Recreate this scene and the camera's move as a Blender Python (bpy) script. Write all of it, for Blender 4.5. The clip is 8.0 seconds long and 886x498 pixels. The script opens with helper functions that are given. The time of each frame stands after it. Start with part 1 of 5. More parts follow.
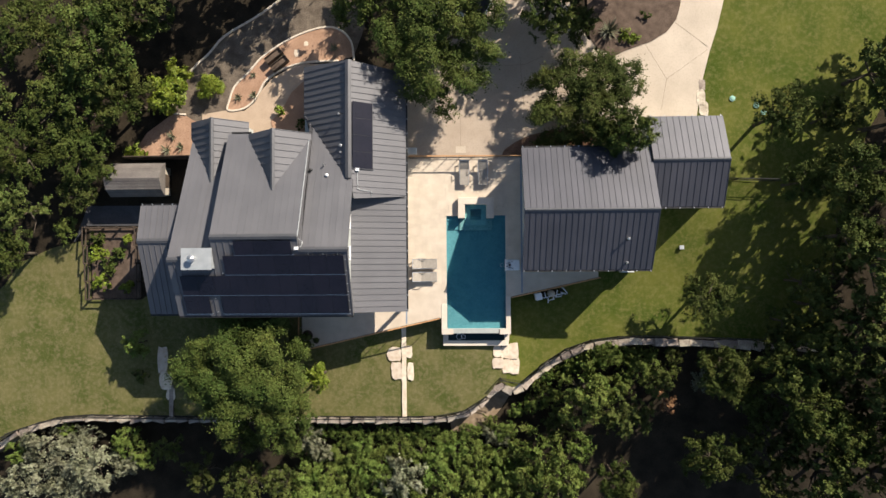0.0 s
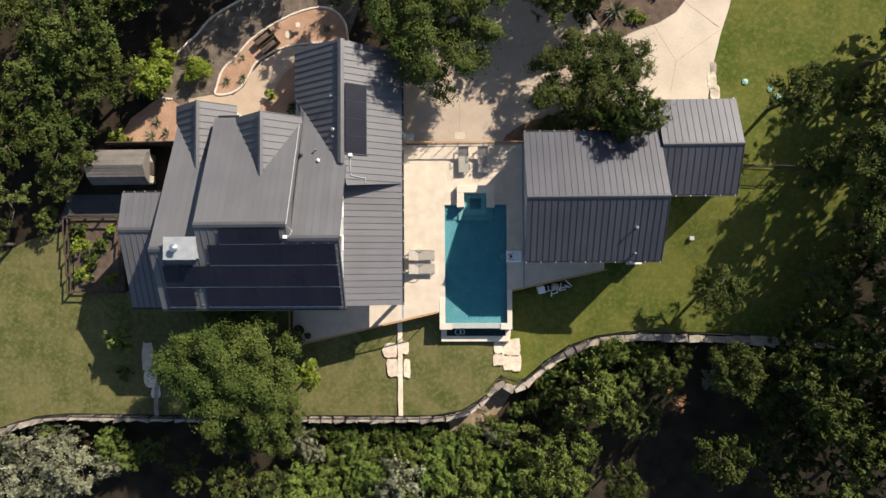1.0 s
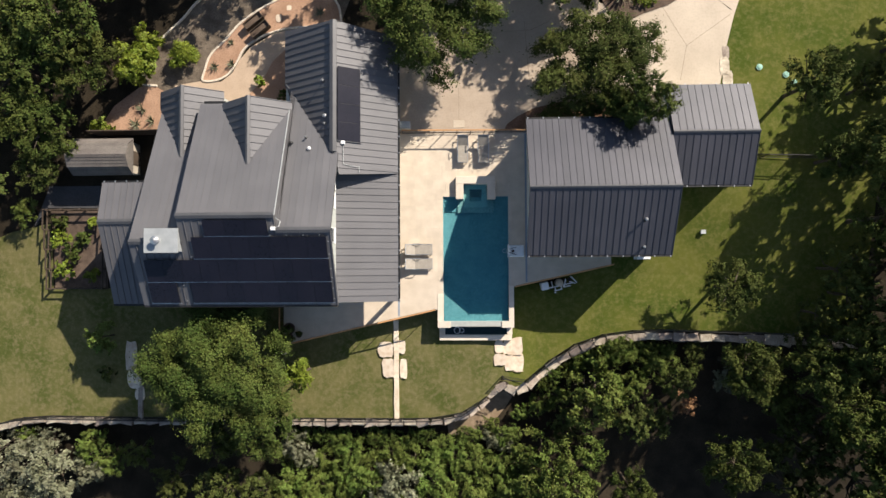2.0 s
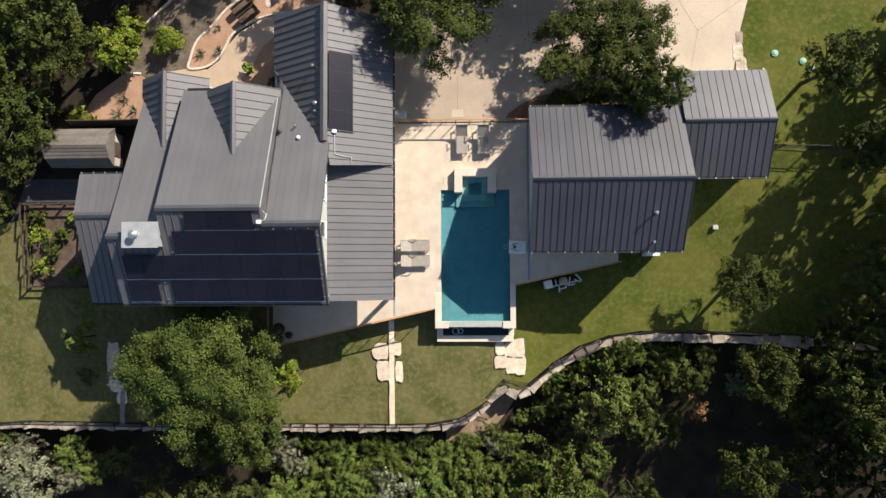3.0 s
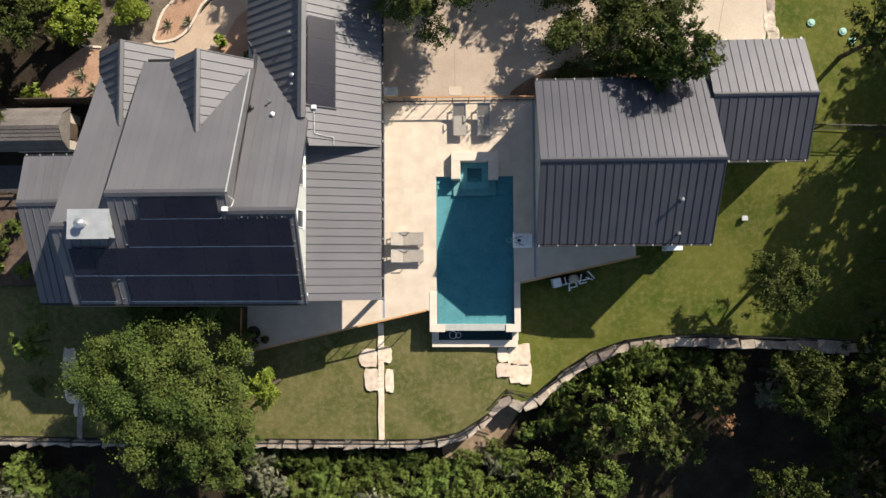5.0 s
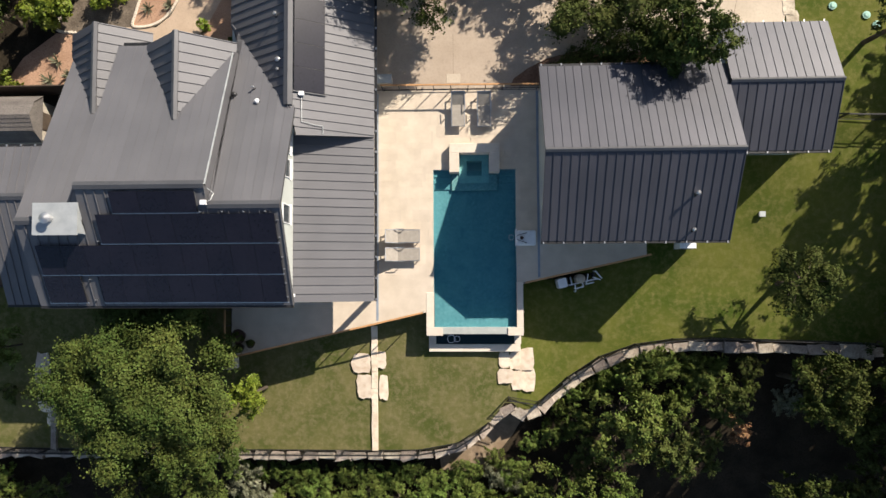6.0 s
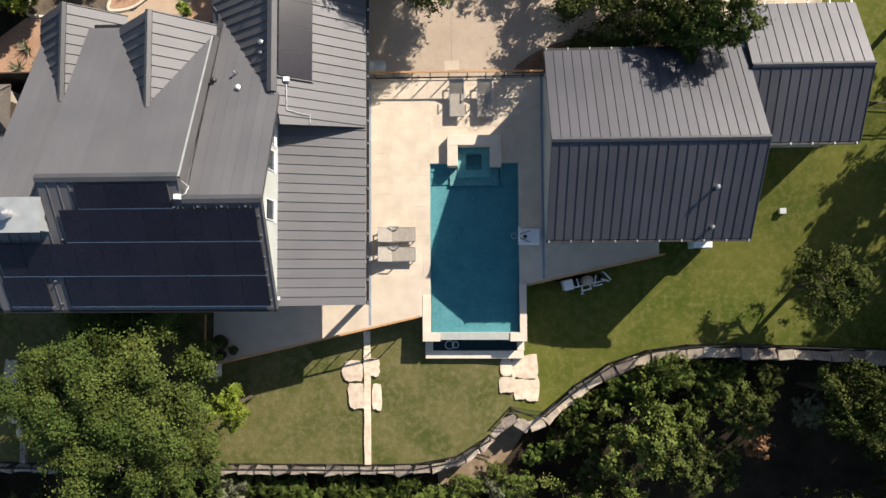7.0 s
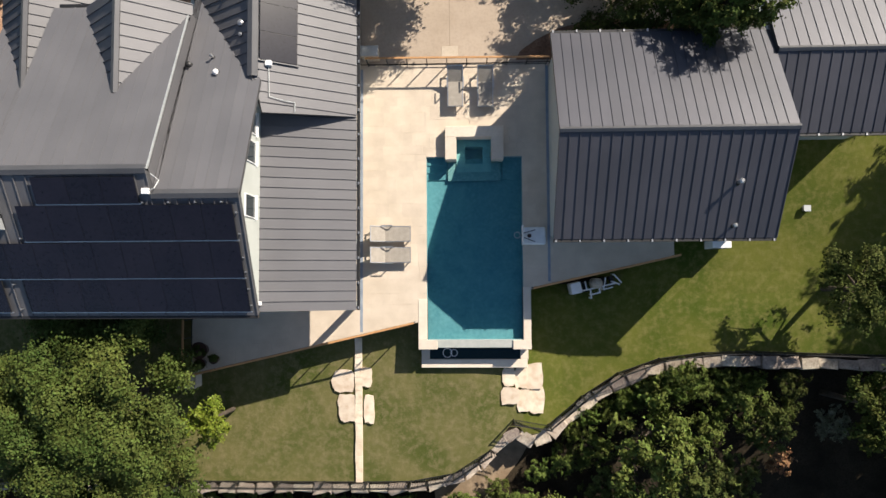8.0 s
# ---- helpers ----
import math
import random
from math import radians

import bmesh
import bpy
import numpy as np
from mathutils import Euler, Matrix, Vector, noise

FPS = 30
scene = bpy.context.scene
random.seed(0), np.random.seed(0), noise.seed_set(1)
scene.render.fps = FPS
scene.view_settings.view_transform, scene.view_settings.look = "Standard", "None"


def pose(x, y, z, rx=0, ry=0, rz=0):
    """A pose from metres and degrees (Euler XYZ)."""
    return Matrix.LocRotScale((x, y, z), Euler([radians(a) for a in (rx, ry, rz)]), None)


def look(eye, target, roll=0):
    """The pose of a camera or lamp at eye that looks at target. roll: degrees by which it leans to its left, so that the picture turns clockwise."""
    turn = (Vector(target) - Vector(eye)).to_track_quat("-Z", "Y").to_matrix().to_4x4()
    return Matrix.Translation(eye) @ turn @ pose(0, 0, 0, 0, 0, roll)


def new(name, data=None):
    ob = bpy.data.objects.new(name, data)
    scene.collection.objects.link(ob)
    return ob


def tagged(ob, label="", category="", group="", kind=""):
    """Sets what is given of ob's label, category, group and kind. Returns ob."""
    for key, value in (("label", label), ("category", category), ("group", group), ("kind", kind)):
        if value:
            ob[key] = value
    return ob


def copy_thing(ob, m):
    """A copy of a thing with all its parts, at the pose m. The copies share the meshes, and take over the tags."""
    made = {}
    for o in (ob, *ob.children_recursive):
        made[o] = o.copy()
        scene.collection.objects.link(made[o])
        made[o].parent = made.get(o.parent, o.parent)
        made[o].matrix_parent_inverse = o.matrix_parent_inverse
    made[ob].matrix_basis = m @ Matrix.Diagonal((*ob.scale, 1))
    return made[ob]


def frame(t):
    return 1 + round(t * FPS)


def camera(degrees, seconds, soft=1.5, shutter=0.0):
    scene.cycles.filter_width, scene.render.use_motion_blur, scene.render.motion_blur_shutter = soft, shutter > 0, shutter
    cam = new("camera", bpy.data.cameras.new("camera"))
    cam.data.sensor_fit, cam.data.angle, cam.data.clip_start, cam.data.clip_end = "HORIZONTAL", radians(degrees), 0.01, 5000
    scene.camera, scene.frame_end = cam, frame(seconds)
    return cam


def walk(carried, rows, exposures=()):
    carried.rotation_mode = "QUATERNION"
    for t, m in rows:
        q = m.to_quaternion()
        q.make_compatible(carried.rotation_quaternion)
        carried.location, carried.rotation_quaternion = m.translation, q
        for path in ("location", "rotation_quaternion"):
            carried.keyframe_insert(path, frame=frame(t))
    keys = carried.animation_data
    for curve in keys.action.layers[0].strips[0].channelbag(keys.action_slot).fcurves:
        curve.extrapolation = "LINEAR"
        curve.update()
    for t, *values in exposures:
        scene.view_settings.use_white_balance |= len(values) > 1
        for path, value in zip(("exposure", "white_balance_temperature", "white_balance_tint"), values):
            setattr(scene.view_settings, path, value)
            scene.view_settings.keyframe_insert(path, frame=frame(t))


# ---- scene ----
cam = camera(71.0, 8.0)
PATH = [
    (0, -0.854, -3.405, 44.742, 1.507, 1.948, -0.363),
    (0.5, -0.786, -3.758, 43.653, 1.562, 1.993, -0.346),
    (1, -0.724, -4.073, 42.586, 1.630, 2.045, -0.325),
    (1.5, -0.667, -4.328, 41.524, 1.715, 2.106, -0.306),
    (3, -0.453, -4.862, 38.339, 2.050, 2.313, -0.270),
    (3.5, -0.406, -4.994, 37.269, 2.155, 2.358, -0.263),
    (4, -0.376, -5.104, 36.200, 2.256, 2.376, -0.262),
    (4.5, -0.358, -5.205, 35.137, 2.357, 2.369, -0.267),
    (6, -0.367, -5.425, 31.915, 2.670, 2.277, -0.302),
    (6.5, -0.374, -5.442, 30.825, 2.754, 2.229, -0.310),
    (7, -0.390, -5.429, 29.715, 2.820, 2.166, -0.313),
    (7.5, -0.413, -5.395, 28.598, 2.874, 2.098, -0.315),
    (8, -0.428, -5.351, 27.483, 2.919, 2.031, -0.314),
]
walk(cam, [(t, pose(x, y, z, rx, ry, rz)) for t, x, y, z, rx, ry, rz in PATH])


# ---- world and light ----
SUN_AZ, SUN_EL = math.atan2(0.71, 0.70), radians(34.2)
world = bpy.data.worlds.new("world")
scene.world = world
world.use_nodes = True
wn = world.node_tree.nodes
sky = wn.new("ShaderNodeTexSky")
sky.sky_type = "NISHITA"
sky.sun_disc = False
sky.sun_elevation = SUN_EL
sky.sun_rotation = math.pi / 2 - SUN_AZ
world.node_tree.links.new(sky.outputs[0], wn["Background"].inputs[0])
wn["Background"].inputs[1].default_value = 0.070
sun_data = bpy.data.lights.new("sun", "SUN")
sun_data.energy, sun_data.angle, sun_data.color = 5.0, radians(0.5), (1.0, 0.90, 0.77)
sun = new("sun", sun_data)
SUN_DIR = Vector((math.cos(SUN_AZ) * math.cos(SUN_EL), math.sin(SUN_AZ) * math.cos(SUN_EL), math.sin(SUN_EL)))
sun.matrix_world = look(SUN_DIR * 80, (0, 0, 0))
scene.view_settings.exposure = 0.78


# ---- materials ----
def mat(name, c1, c2, scale=3.0, rough=0.7, metal=0.0, bump=0.0, fine=40.0, c3=None, per=0.0, island=0.0, spec=0.5, stretch=None, grit=0.75, detail=3):
    """Two-scale noise between colours, with bump, and variation from object to object (per) or leaf to leaf (island)."""
    m = bpy.data.materials.new(name)
    m.use_nodes = True
    n, l = m.node_tree.nodes, m.node_tree.links
    b = n["Principled BSDF"]
    b.inputs["Roughness"].default_value, b.inputs["Metallic"].default_value = rough, metal
    b.inputs["Specular IOR Level"].default_value = spec
    co = n.new("ShaderNodeTexCoord")
    src = co.outputs["Object"]
    if stretch:
        mp = n.new("ShaderNodeMapping")
        mp.inputs["Scale"].default_value = stretch
        l.new(src, mp.inputs["Vector"])
        src = mp.outputs[0]
    big, small = n.new("ShaderNodeTexNoise"), n.new("ShaderNodeTexNoise")
    big.inputs["Scale"].default_value, small.inputs["Scale"].default_value = scale, fine
    big.inputs["Detail"].default_value, small.inputs["Detail"].default_value = 5, detail
    small.inputs["Roughness"].default_value = 0.5 if detail < 5 else 0.72
    for t in (big, small):
        l.new(src, t.inputs["Vector"])
    ramp = n.new("ShaderNodeValToRGB")
    ramp.color_ramp.elements[0].position, ramp.color_ramp.elements[1].position = 0.33, 0.67
    ramp.color_ramp.elements[0].color, ramp.color_ramp.elements[1].color = (*c1, 1), (*c2, 1)
    l.new(big.outputs[0], ramp.inputs[0])
    col = ramp.outputs[0]
    mix = n.new("ShaderNodeMix")
    mix.data_type, mix.blend_type = "RGBA", "MIX"
    dark = c3 or tuple(0.6 * v for v in c1)
    mix.inputs[7].default_value = (*dark, 1)
    mr = n.new("ShaderNodeMapRange")
    mr.inputs[1].default_value, mr.inputs[2].default_value, mr.inputs[4].default_value = 0.45, 0.75, grit
    l.new(small.outputs[0], mr.inputs[0])
    l.new(mr.outputs[0], mix.inputs[0])
    l.new(col, mix.inputs[6])
    col = mix.outputs[2]
    for amount, node, out in ((per, "ShaderNodeObjectInfo", "Random"), (island, "ShaderNodeNewGeometry", "Random Per Island")):
        if amount:
            o = n.new(node)
            hsv = n.new("ShaderNodeHueSaturation")
            r = n.new("ShaderNodeMapRange")
            r.inputs[3].default_value, r.inputs[4].default_value = 1 - amount, 1 + amount
            l.new(o.outputs[out], r.inputs[0])
            l.new(r.outputs[0], hsv.inputs["Value"])
            r2 = n.new("ShaderNodeMapRange")
            r2.inputs[3].default_value, r2.inputs[4].default_value = 0.5 - 0.06 * amount, 0.5 + 0.04 * amount
            l.new(o.outputs[out], r2.inputs[0])
            l.new(r2.outputs[0], hsv.inputs["Hue"])
            l.new(col, hsv.inputs["Color"])
            col = hsv.outputs[0]
    l.new(col, b.inputs["Base Color"])
    if bump:
        bp = n.new("ShaderNodeBump")
        bp.inputs["Strength"].default_value, bp.inputs["Distance"].default_value = bump, 0.03
        l.new(small.outputs[0], bp.inputs["Height"])
        l.new(bp.outputs[0], b.inputs["Normal"])
    return m


ROOF = mat("roof_metal", (0.106, 0.105, 0.113), (0.126, 0.124, 0.132), 0.5, 0.55, 0.12, 0.15, 26, per=0.05, grit=0.14)
SLATE_ROOF = mat("slate_grey_roof_metal", (0.058, 0.059, 0.072), (0.073, 0.073, 0.087), 0.5, 0.5, 0.2, 0.15, 26, per=0.06, grit=0.2)
ROOF_TRIM = mat("roof_trim", (0.10, 0.10, 0.105), (0.12, 0.12, 0.125), 1.0, 0.4, 0.4)
WALL = mat("white_render", (0.42, 0.44, 0.41), (0.48, 0.50, 0.47), 0.8, 0.8, 0, 0.15, 60, grit=0.12)
SOLAR = mat("solar_cell", (0.010, 0.010, 0.017), (0.015, 0.014, 0.022), 0.7, 0.22, 0.0, 0, 9, spec=0.35, per=0.1)
ALU = mat("aluminium", (0.5, 0.5, 0.5), (0.6, 0.6, 0.6), 3, 0.35, 0.8)
DARK = mat("dark_metal", (0.02, 0.02, 0.022), (0.03, 0.03, 0.03), 4, 0.5, 0.3)
WHITE = mat("white_plastic", (0.72, 0.72, 0.72), (0.8, 0.8, 0.8), 4, 0.45, grit=0.1)
GALV = mat("galvanised_sheet", (0.36, 0.38, 0.39), (0.46, 0.48, 0.48), 2, 0.5, 0.3, grit=0.2)
GLASS = mat("window_glass", (0.02, 0.03, 0.035), (0.03, 0.04, 0.045), 1, 0.05, 0)
PAVER = mat("travertine_paver", (0.52, 0.44, 0.345), (0.62, 0.53, 0.425), 1.3, 0.75, 0, 0.2, 25, c3=(0.46, 0.385, 0.295), per=0.045, grit=0.4)
JOINT = mat("sandy_joint", (0.48, 0.405, 0.315), (0.57, 0.485, 0.385), 2, 0.9, grit=0.3)
COPING = mat("limestone_coping", (0.58, 0.505, 0.41), (0.66, 0.58, 0.48), 1.2, 0.75, 0, 0.15, 9, c3=(0.50, 0.43, 0.345), per=0.06, grit=0.35)
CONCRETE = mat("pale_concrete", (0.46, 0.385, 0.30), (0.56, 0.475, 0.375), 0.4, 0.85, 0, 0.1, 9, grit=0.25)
TANPATH = mat("tan_concrete", (0.40, 0.30, 0.215), (0.49, 0.375, 0.275), 0.7, 0.9, 0, 0.2, 12, grit=0.3)
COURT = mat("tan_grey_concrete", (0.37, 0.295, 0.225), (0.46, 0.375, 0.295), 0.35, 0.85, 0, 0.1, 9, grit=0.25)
SAWCUT = mat("dusty_joint", (0.24, 0.19, 0.145), (0.32, 0.26, 0.20), 2, 0.9)
GRASS = mat("mown_grass", (0.062, 0.076, 0.018), (0.125, 0.117, 0.045), 0.55, 0.95, 0, 0.6, 3.2, c3=(0.190, 0.158, 0.085), grit=1.0, spec=0.08, detail=8)
GRASS_E = mat("green_grass", (0.046, 0.070, 0.010), (0.106, 0.112, 0.023), 0.32, 0.95, 0, 0.6, 3.2, c3=(0.152, 0.140, 0.048), grit=1.0, spec=0.08, detail=8)
# soil and litter, with the deep shade under the trees put into the colour
SOIL = mat("shade_dark_woodland_floor", (0.020, 0.016, 0.011), (0.042, 0.033, 0.022), 0.8, 1, 0, 0.8, 12, spec=0.1)
REDSOIL = mat("reddish_gravel", (0.34, 0.21, 0.14), (0.44, 0.28, 0.19), 1, 0.95, 0, 0.6, 16, spec=0.1)
GRAVEL = mat("grey_brown_gravel", (0.10, 0.08, 0.062), (0.19, 0.155, 0.12), 1.6, 0.95, 0, 1.0, 9, c3=(0.08, 0.065, 0.05), spec=0.1)
MULCH = mat("dark_mulch", (0.09, 0.065, 0.05), (0.15, 0.11, 0.085), 2, 1, 0, 0.8, 15, spec=0.1)
REDMULCH = mat("red_brown_mulch", (0.15, 0.085, 0.055), (0.25, 0.15, 0.10), 1.4, 1, 0, 0.8, 10, spec=0.1)
STONE = mat("limestone_block", (0.31, 0.255, 0.20), (0.52, 0.45, 0.36), 1.6, 0.85, 0, 0.6, 9, c3=(0.20, 0.155, 0.12), per=0.3)
FLAG = mat("flagstone", (0.56, 0.47, 0.36), (0.68, 0.59, 0.47), 1.4, 0.85, 0, 0.4, 3.2, c3=(0.40, 0.27, 0.17), per=0.12, grit=0.6)
# the paler c3 mottling paints sunlit caustic ripples into the plaster colour
POOL = mat("caustic_pool_plaster", (0.135, 0.27, 0.295), (0.19, 0.335, 0.35), 1.5, 0.6, 0, 0.3, 7, c3=(0.27, 0.43, 0.43), grit=0.6)
SPATILE = mat("spa_plaster", (0.34, 0.46, 0.44), (0.44, 0.55, 0.51), 4, 0.5, 0, 0.1, 40, grit=0.2)
MOSAIC = mat("spa_mosaic", (0.24, 0.36, 0.35), (0.42, 0.50, 0.46), 9, 0.4, 0, 0.2, 22, grit=0.8)
BARK = mat("bark", (0.07, 0.055, 0.04), (0.12, 0.10, 0.08), 3, 0.95, 0, 1.0, 12, spec=0.1)
LEAF = mat("oak_leaf", (0.036, 0.058, 0.012), (0.086, 0.102, 0.023), 0.45, 0.75, 0, 0, 2, per=0.16, island=0.4, spec=0.12, grit=0.4)
LEAF_DK = mat("cedar_leaf", (0.047, 0.065, 0.017), (0.098, 0.112, 0.030), 0.45, 0.8, 0, 0, 2, per=0.2, island=0.4, spec=0.1, grit=0.4)
LEAF_LT = mat("bright_leaf", (0.105, 0.150, 0.016), (0.185, 0.225, 0.030), 0.8, 0.5, 0, 0, 4, per=0.12, island=0.35, spec=0.15)
LEAF_BUSH = mat("brush_leaf", (0.078, 0.122, 0.024), (0.146, 0.176, 0.044), 0.5, 0.75, 0, 0, 2, per=0.2, island=0.4, spec=0.12, grit=0.4)
LEAF_SILVER = mat("silver_leaf", (0.125, 0.135, 0.075), (0.225, 0.225, 0.145), 0.8, 0.6, 0, 0, 4, per=0.15, island=0.4)
WOOD = mat("cedar_wood", (0.42, 0.22, 0.09), (0.55, 0.30, 0.13), 2, 0.7, 0, 0.2, 18, stretch=(1, 8, 8))
WEIR = mat("wet_pale_tile", (0.34, 0.36, 0.34), (0.42, 0.43, 0.40), 3, 0.3, 0, 0.1, 20, grit=0.25)
SHINGLE = mat("weathered_shingle", (0.12, 0.105, 0.096), (0.165, 0.147, 0.132), 1.2, 0.9, 0, 0.6, 14, per=0.15)
SIDING = mat("shed_siding", (0.42, 0.37, 0.30), (0.50, 0.44, 0.36), 1.5, 0.8, 0, 0.2, 14)
DARKWOOD = mat("dark_timber", (0.05, 0.035, 0.025), (0.09, 0.065, 0.045), 2, 0.8, 0, 0.3, 16)
SLATE = mat("dark_slate", (0.045, 0.045, 0.05), (0.07, 0.07, 0.075), 1, 0.8, 0, 0.2, 10)
SLING = mat("beige_sling", (0.30, 0.27, 0.23), (0.38, 0.34, 0.29), 5, 0.8, 0, 0.2, 80)
TERRACOTTA = mat("dark_glazed_pot", (0.05, 0.025, 0.02), (0.08, 0.04, 0.03), 4, 0.35)


def water_material():
    m = bpy.data.materials.new("pool_water")
    m.use_nodes = True
    n, l = m.node_tree.nodes, m.node_tree.links
    n.remove(n["Principled BSDF"])
    tr, gl, mx, fr = n.new("ShaderNodeBsdfTransparent"), n.new("ShaderNodeBsdfGlossy"), n.new("ShaderNodeMixShader"), n.new("ShaderNodeFresnel")
    tr.inputs[0].default_value = (0.47, 0.76, 0.81, 1)
    gl.inputs["Roughness"].default_value = 0.04
    fr.inputs["IOR"].default_value = 1.33
    t, w = n.new("ShaderNodeTexNoise"), n.new("ShaderNodeBump")
    t.inputs["Scale"].default_value = 4.0
    w.inputs["Strength"].default_value, w.inputs["Distance"].default_value = 0.3, 0.05
    l.new(t.outputs[0], w.inputs["Height"])
    l.new(w.outputs[0], gl.inputs["Normal"])
    l.new(w.outputs[0], fr.inputs["Normal"])
    l.new(fr.outputs[0], mx.inputs[0])
    l.new(tr.outputs[0], mx.inputs[1])
    l.new(gl.outputs[0], mx.inputs[2])
    l.new(mx.outputs[0], n["Material Output"].inputs[0])
    return m


WATER = water_material()


# ---- building blocks ----
def obj(name, bm, material, parent=None):
    me = bpy.data.meshes.new(name)
    bmesh.ops.recalc_face_normals(bm, faces=bm.faces)
    bm.to_mesh(me)
    bm.free()
    me.materials.append(material)
    ob = new(name, me)
    ob.parent = parent
    return ob


def part(name, bm, material, parent, label=""):
    ob = obj(name, bm, material, parent)
    if label:
        tagged(ob, label)
    return ob


def thing(name, x, y, z, label, category, group="", kind="", rz=0):
    e = new(name)
    e.empty_display_size = 0.2
    e.matrix_basis = pose(x, y, z, 0, 0, rz)
    return tagged(e, label, category, group, kind)


def add_box(bm, x0, x1, y0, y1, z0, z1, m=None, bevel=0.0):
    r = bmesh.ops.create_cube(bm, size=1)
    vs = r["verts"]
    for v in vs:
        v.co = Vector((x0 + (v.co.x + 0.5) * (x1 - x0), y0 + (v.co.y + 0.5) * (y1 - y0), z0 + (v.co.z + 0.5) * (z1 - z0)))
    if bevel:
        es = {e for v in vs for e in v.link_edges}
        rb = bmesh.ops.bevel(bm, geom=list(es), offset=bevel, segments=1, affect="EDGES")
        vs = list({v for f in rb["faces"] for v in f.verts} | {v for v in vs if v.is_valid})
    if m is not None:
        bmesh.ops.transform(bm, matrix=m, verts=vs)
    return bm


def box(x0, x1, y0, y1, z0, z1, bevel=0.0):
    return add_box(bmesh.new(), x0, x1, y0, y1, z0, z1, None, bevel)


def add_rod(bm, a, b, r, n=8, r2=None):
    a, b = Vector(a), Vector(b)
    d = b - a
    q = d.to_track_quat("Z", "Y").to_matrix().to_4x4()
    bmesh.ops.create_cone(bm, cap_ends=True, segments=n, radius1=r, radius2=r if r2 is None else r2, depth=d.length,
                          matrix=Matrix.Translation((a + b) / 2) @ q)
    return bm


def add_prism(bm, pts, down):
    """A planar polygon, thickened by the vector down."""
    top = [bm.verts.new(p) for p in pts]
    low = [bm.verts.new(Vector(p) + Vector(down)) for p in pts]
    bm.faces.new(top)
    bm.faces.new(low[::-1])
    for i in range(len(pts)):
        j = (i + 1) % len(pts)
        bm.faces.new((top[i], low[i], low[j], top[j]))
    return bm


def prism(pts, down):
    return add_prism(bmesh.new(), pts, down)


def clip(poly, axis, lo, hi):
    """Keep of a 2D polygon what lies between lo and hi on one axis."""
    for sign, bound in ((1, lo), (-1, -hi)):
        out = []
        for i, p in enumerate(poly):
            q = poly[(i + 1) % len(poly)]
            a, b = sign * p[axis] - bound, sign * q[axis] - bound
            if a >= 0:
                out.append(p)
            if (a > 0) != (b > 0) and a != b and a * b < 0:
                k = a / (a - b)
                out.append((p[0] + k * (q[0] - p[0]), p[1] + k * (q[1] - p[1])))
        poly = out
        if len(poly) < 3:
            return []
    return poly


def smooth(a, b, v):
    k = min(1.0, max(0.0, (v - a) / (b - a)))
    return k * k * (3 - 2 * k)


WALL_LINE = [(-60, -24), (-40, -18.8), (-36.8, -17.2), (-34.6, -15.75), (-31.6, -14.85), (-29.4, -14.65), (-21.7, -14.75), (-12.7, -14.75), (-5, -14.75), (-2.4, -14.7),
             (-1.1, -14.4), (-0.1, -13.9), (0.8, -13.2), (1.4, -12.4), (1.75, -12.0), (2.3, -12.6), (2.9, -12.6), (3.9, -11.9), (5.2, -10.75), (6.5, -9.95),
             (7.8, -9.4), (9.4, -9.05), (11.7, -8.9), (14.8, -9.0), (18, -9.1), (26, -9.5), (60, -10)]


def wall_y(x):
    for (x0, y0), (x1, y1) in zip(WALL_LINE, WALL_LINE[1:]):
        if x <= x1:
            return y0 + (y1 - y0) * (x - x0) / (x1 - x0)
    return WALL_LINE[-1][1]


def lawn_z(x, y):
    under = smooth(-7, -4, x) * smooth(9, 5, x) * smooth(4.2, 1.8, y) * smooth(-5.6, -3.4, y)
    return -1.3 * under - 0.06 - 1.0 * smooth(4.5, -6.0, y) - 0.05 * max(0.0, -7 - y) - 0.6 * smooth(0, 5, x) * smooth(1, -7, y) - 0.03 * max(0.0, x - 16)


def ground_z(x, y):
    d = wall_y(x) - y
    low = lawn_z(x, wall_y(x)) - 1.5 - (0.10 + 0.14 * smooth(6, 14, x)) * min(max(0.0, d), 16.0)
    k = smooth(-0.05, 0.35, d)
    return lawn_z(x, max(y, wall_y(x))) * (1 - k) + low * k


def sheet(name, pts, lift, material, label, category, parent=None, cuts=5):
    """A ground covering of that outline, laid over the ground."""
    bm = bmesh.new()
    step = 1.0
    x0, x1 = min(p[0] for p in pts), max(p[0] for p in pts)
    for i in range(math.floor(x0), math.ceil(x1)):
        col = clip(pts, 0, i * step, (i + 1) * step)
        if len(col) < 3:
            continue
        for j in range(math.floor(min(p[1] for p in col)), math.ceil(max(p[1] for p in col))):
            cell = clip(col, 1, j * step, (j + 1) * step)
            if len(cell) > 2:
                bm.faces.new([bm.verts.new((x, y, 0)) for x, y in cell])
    bmesh.ops.remove_doubles(bm, verts=bm.verts, dist=0.002)
    for v in bm.verts:
        v.co.z = lawn_z(v.co.x, v.co.y) + lift
    ob = obj(name, bm, material, parent)
    return tagged(ob, label, category, "", "structure")


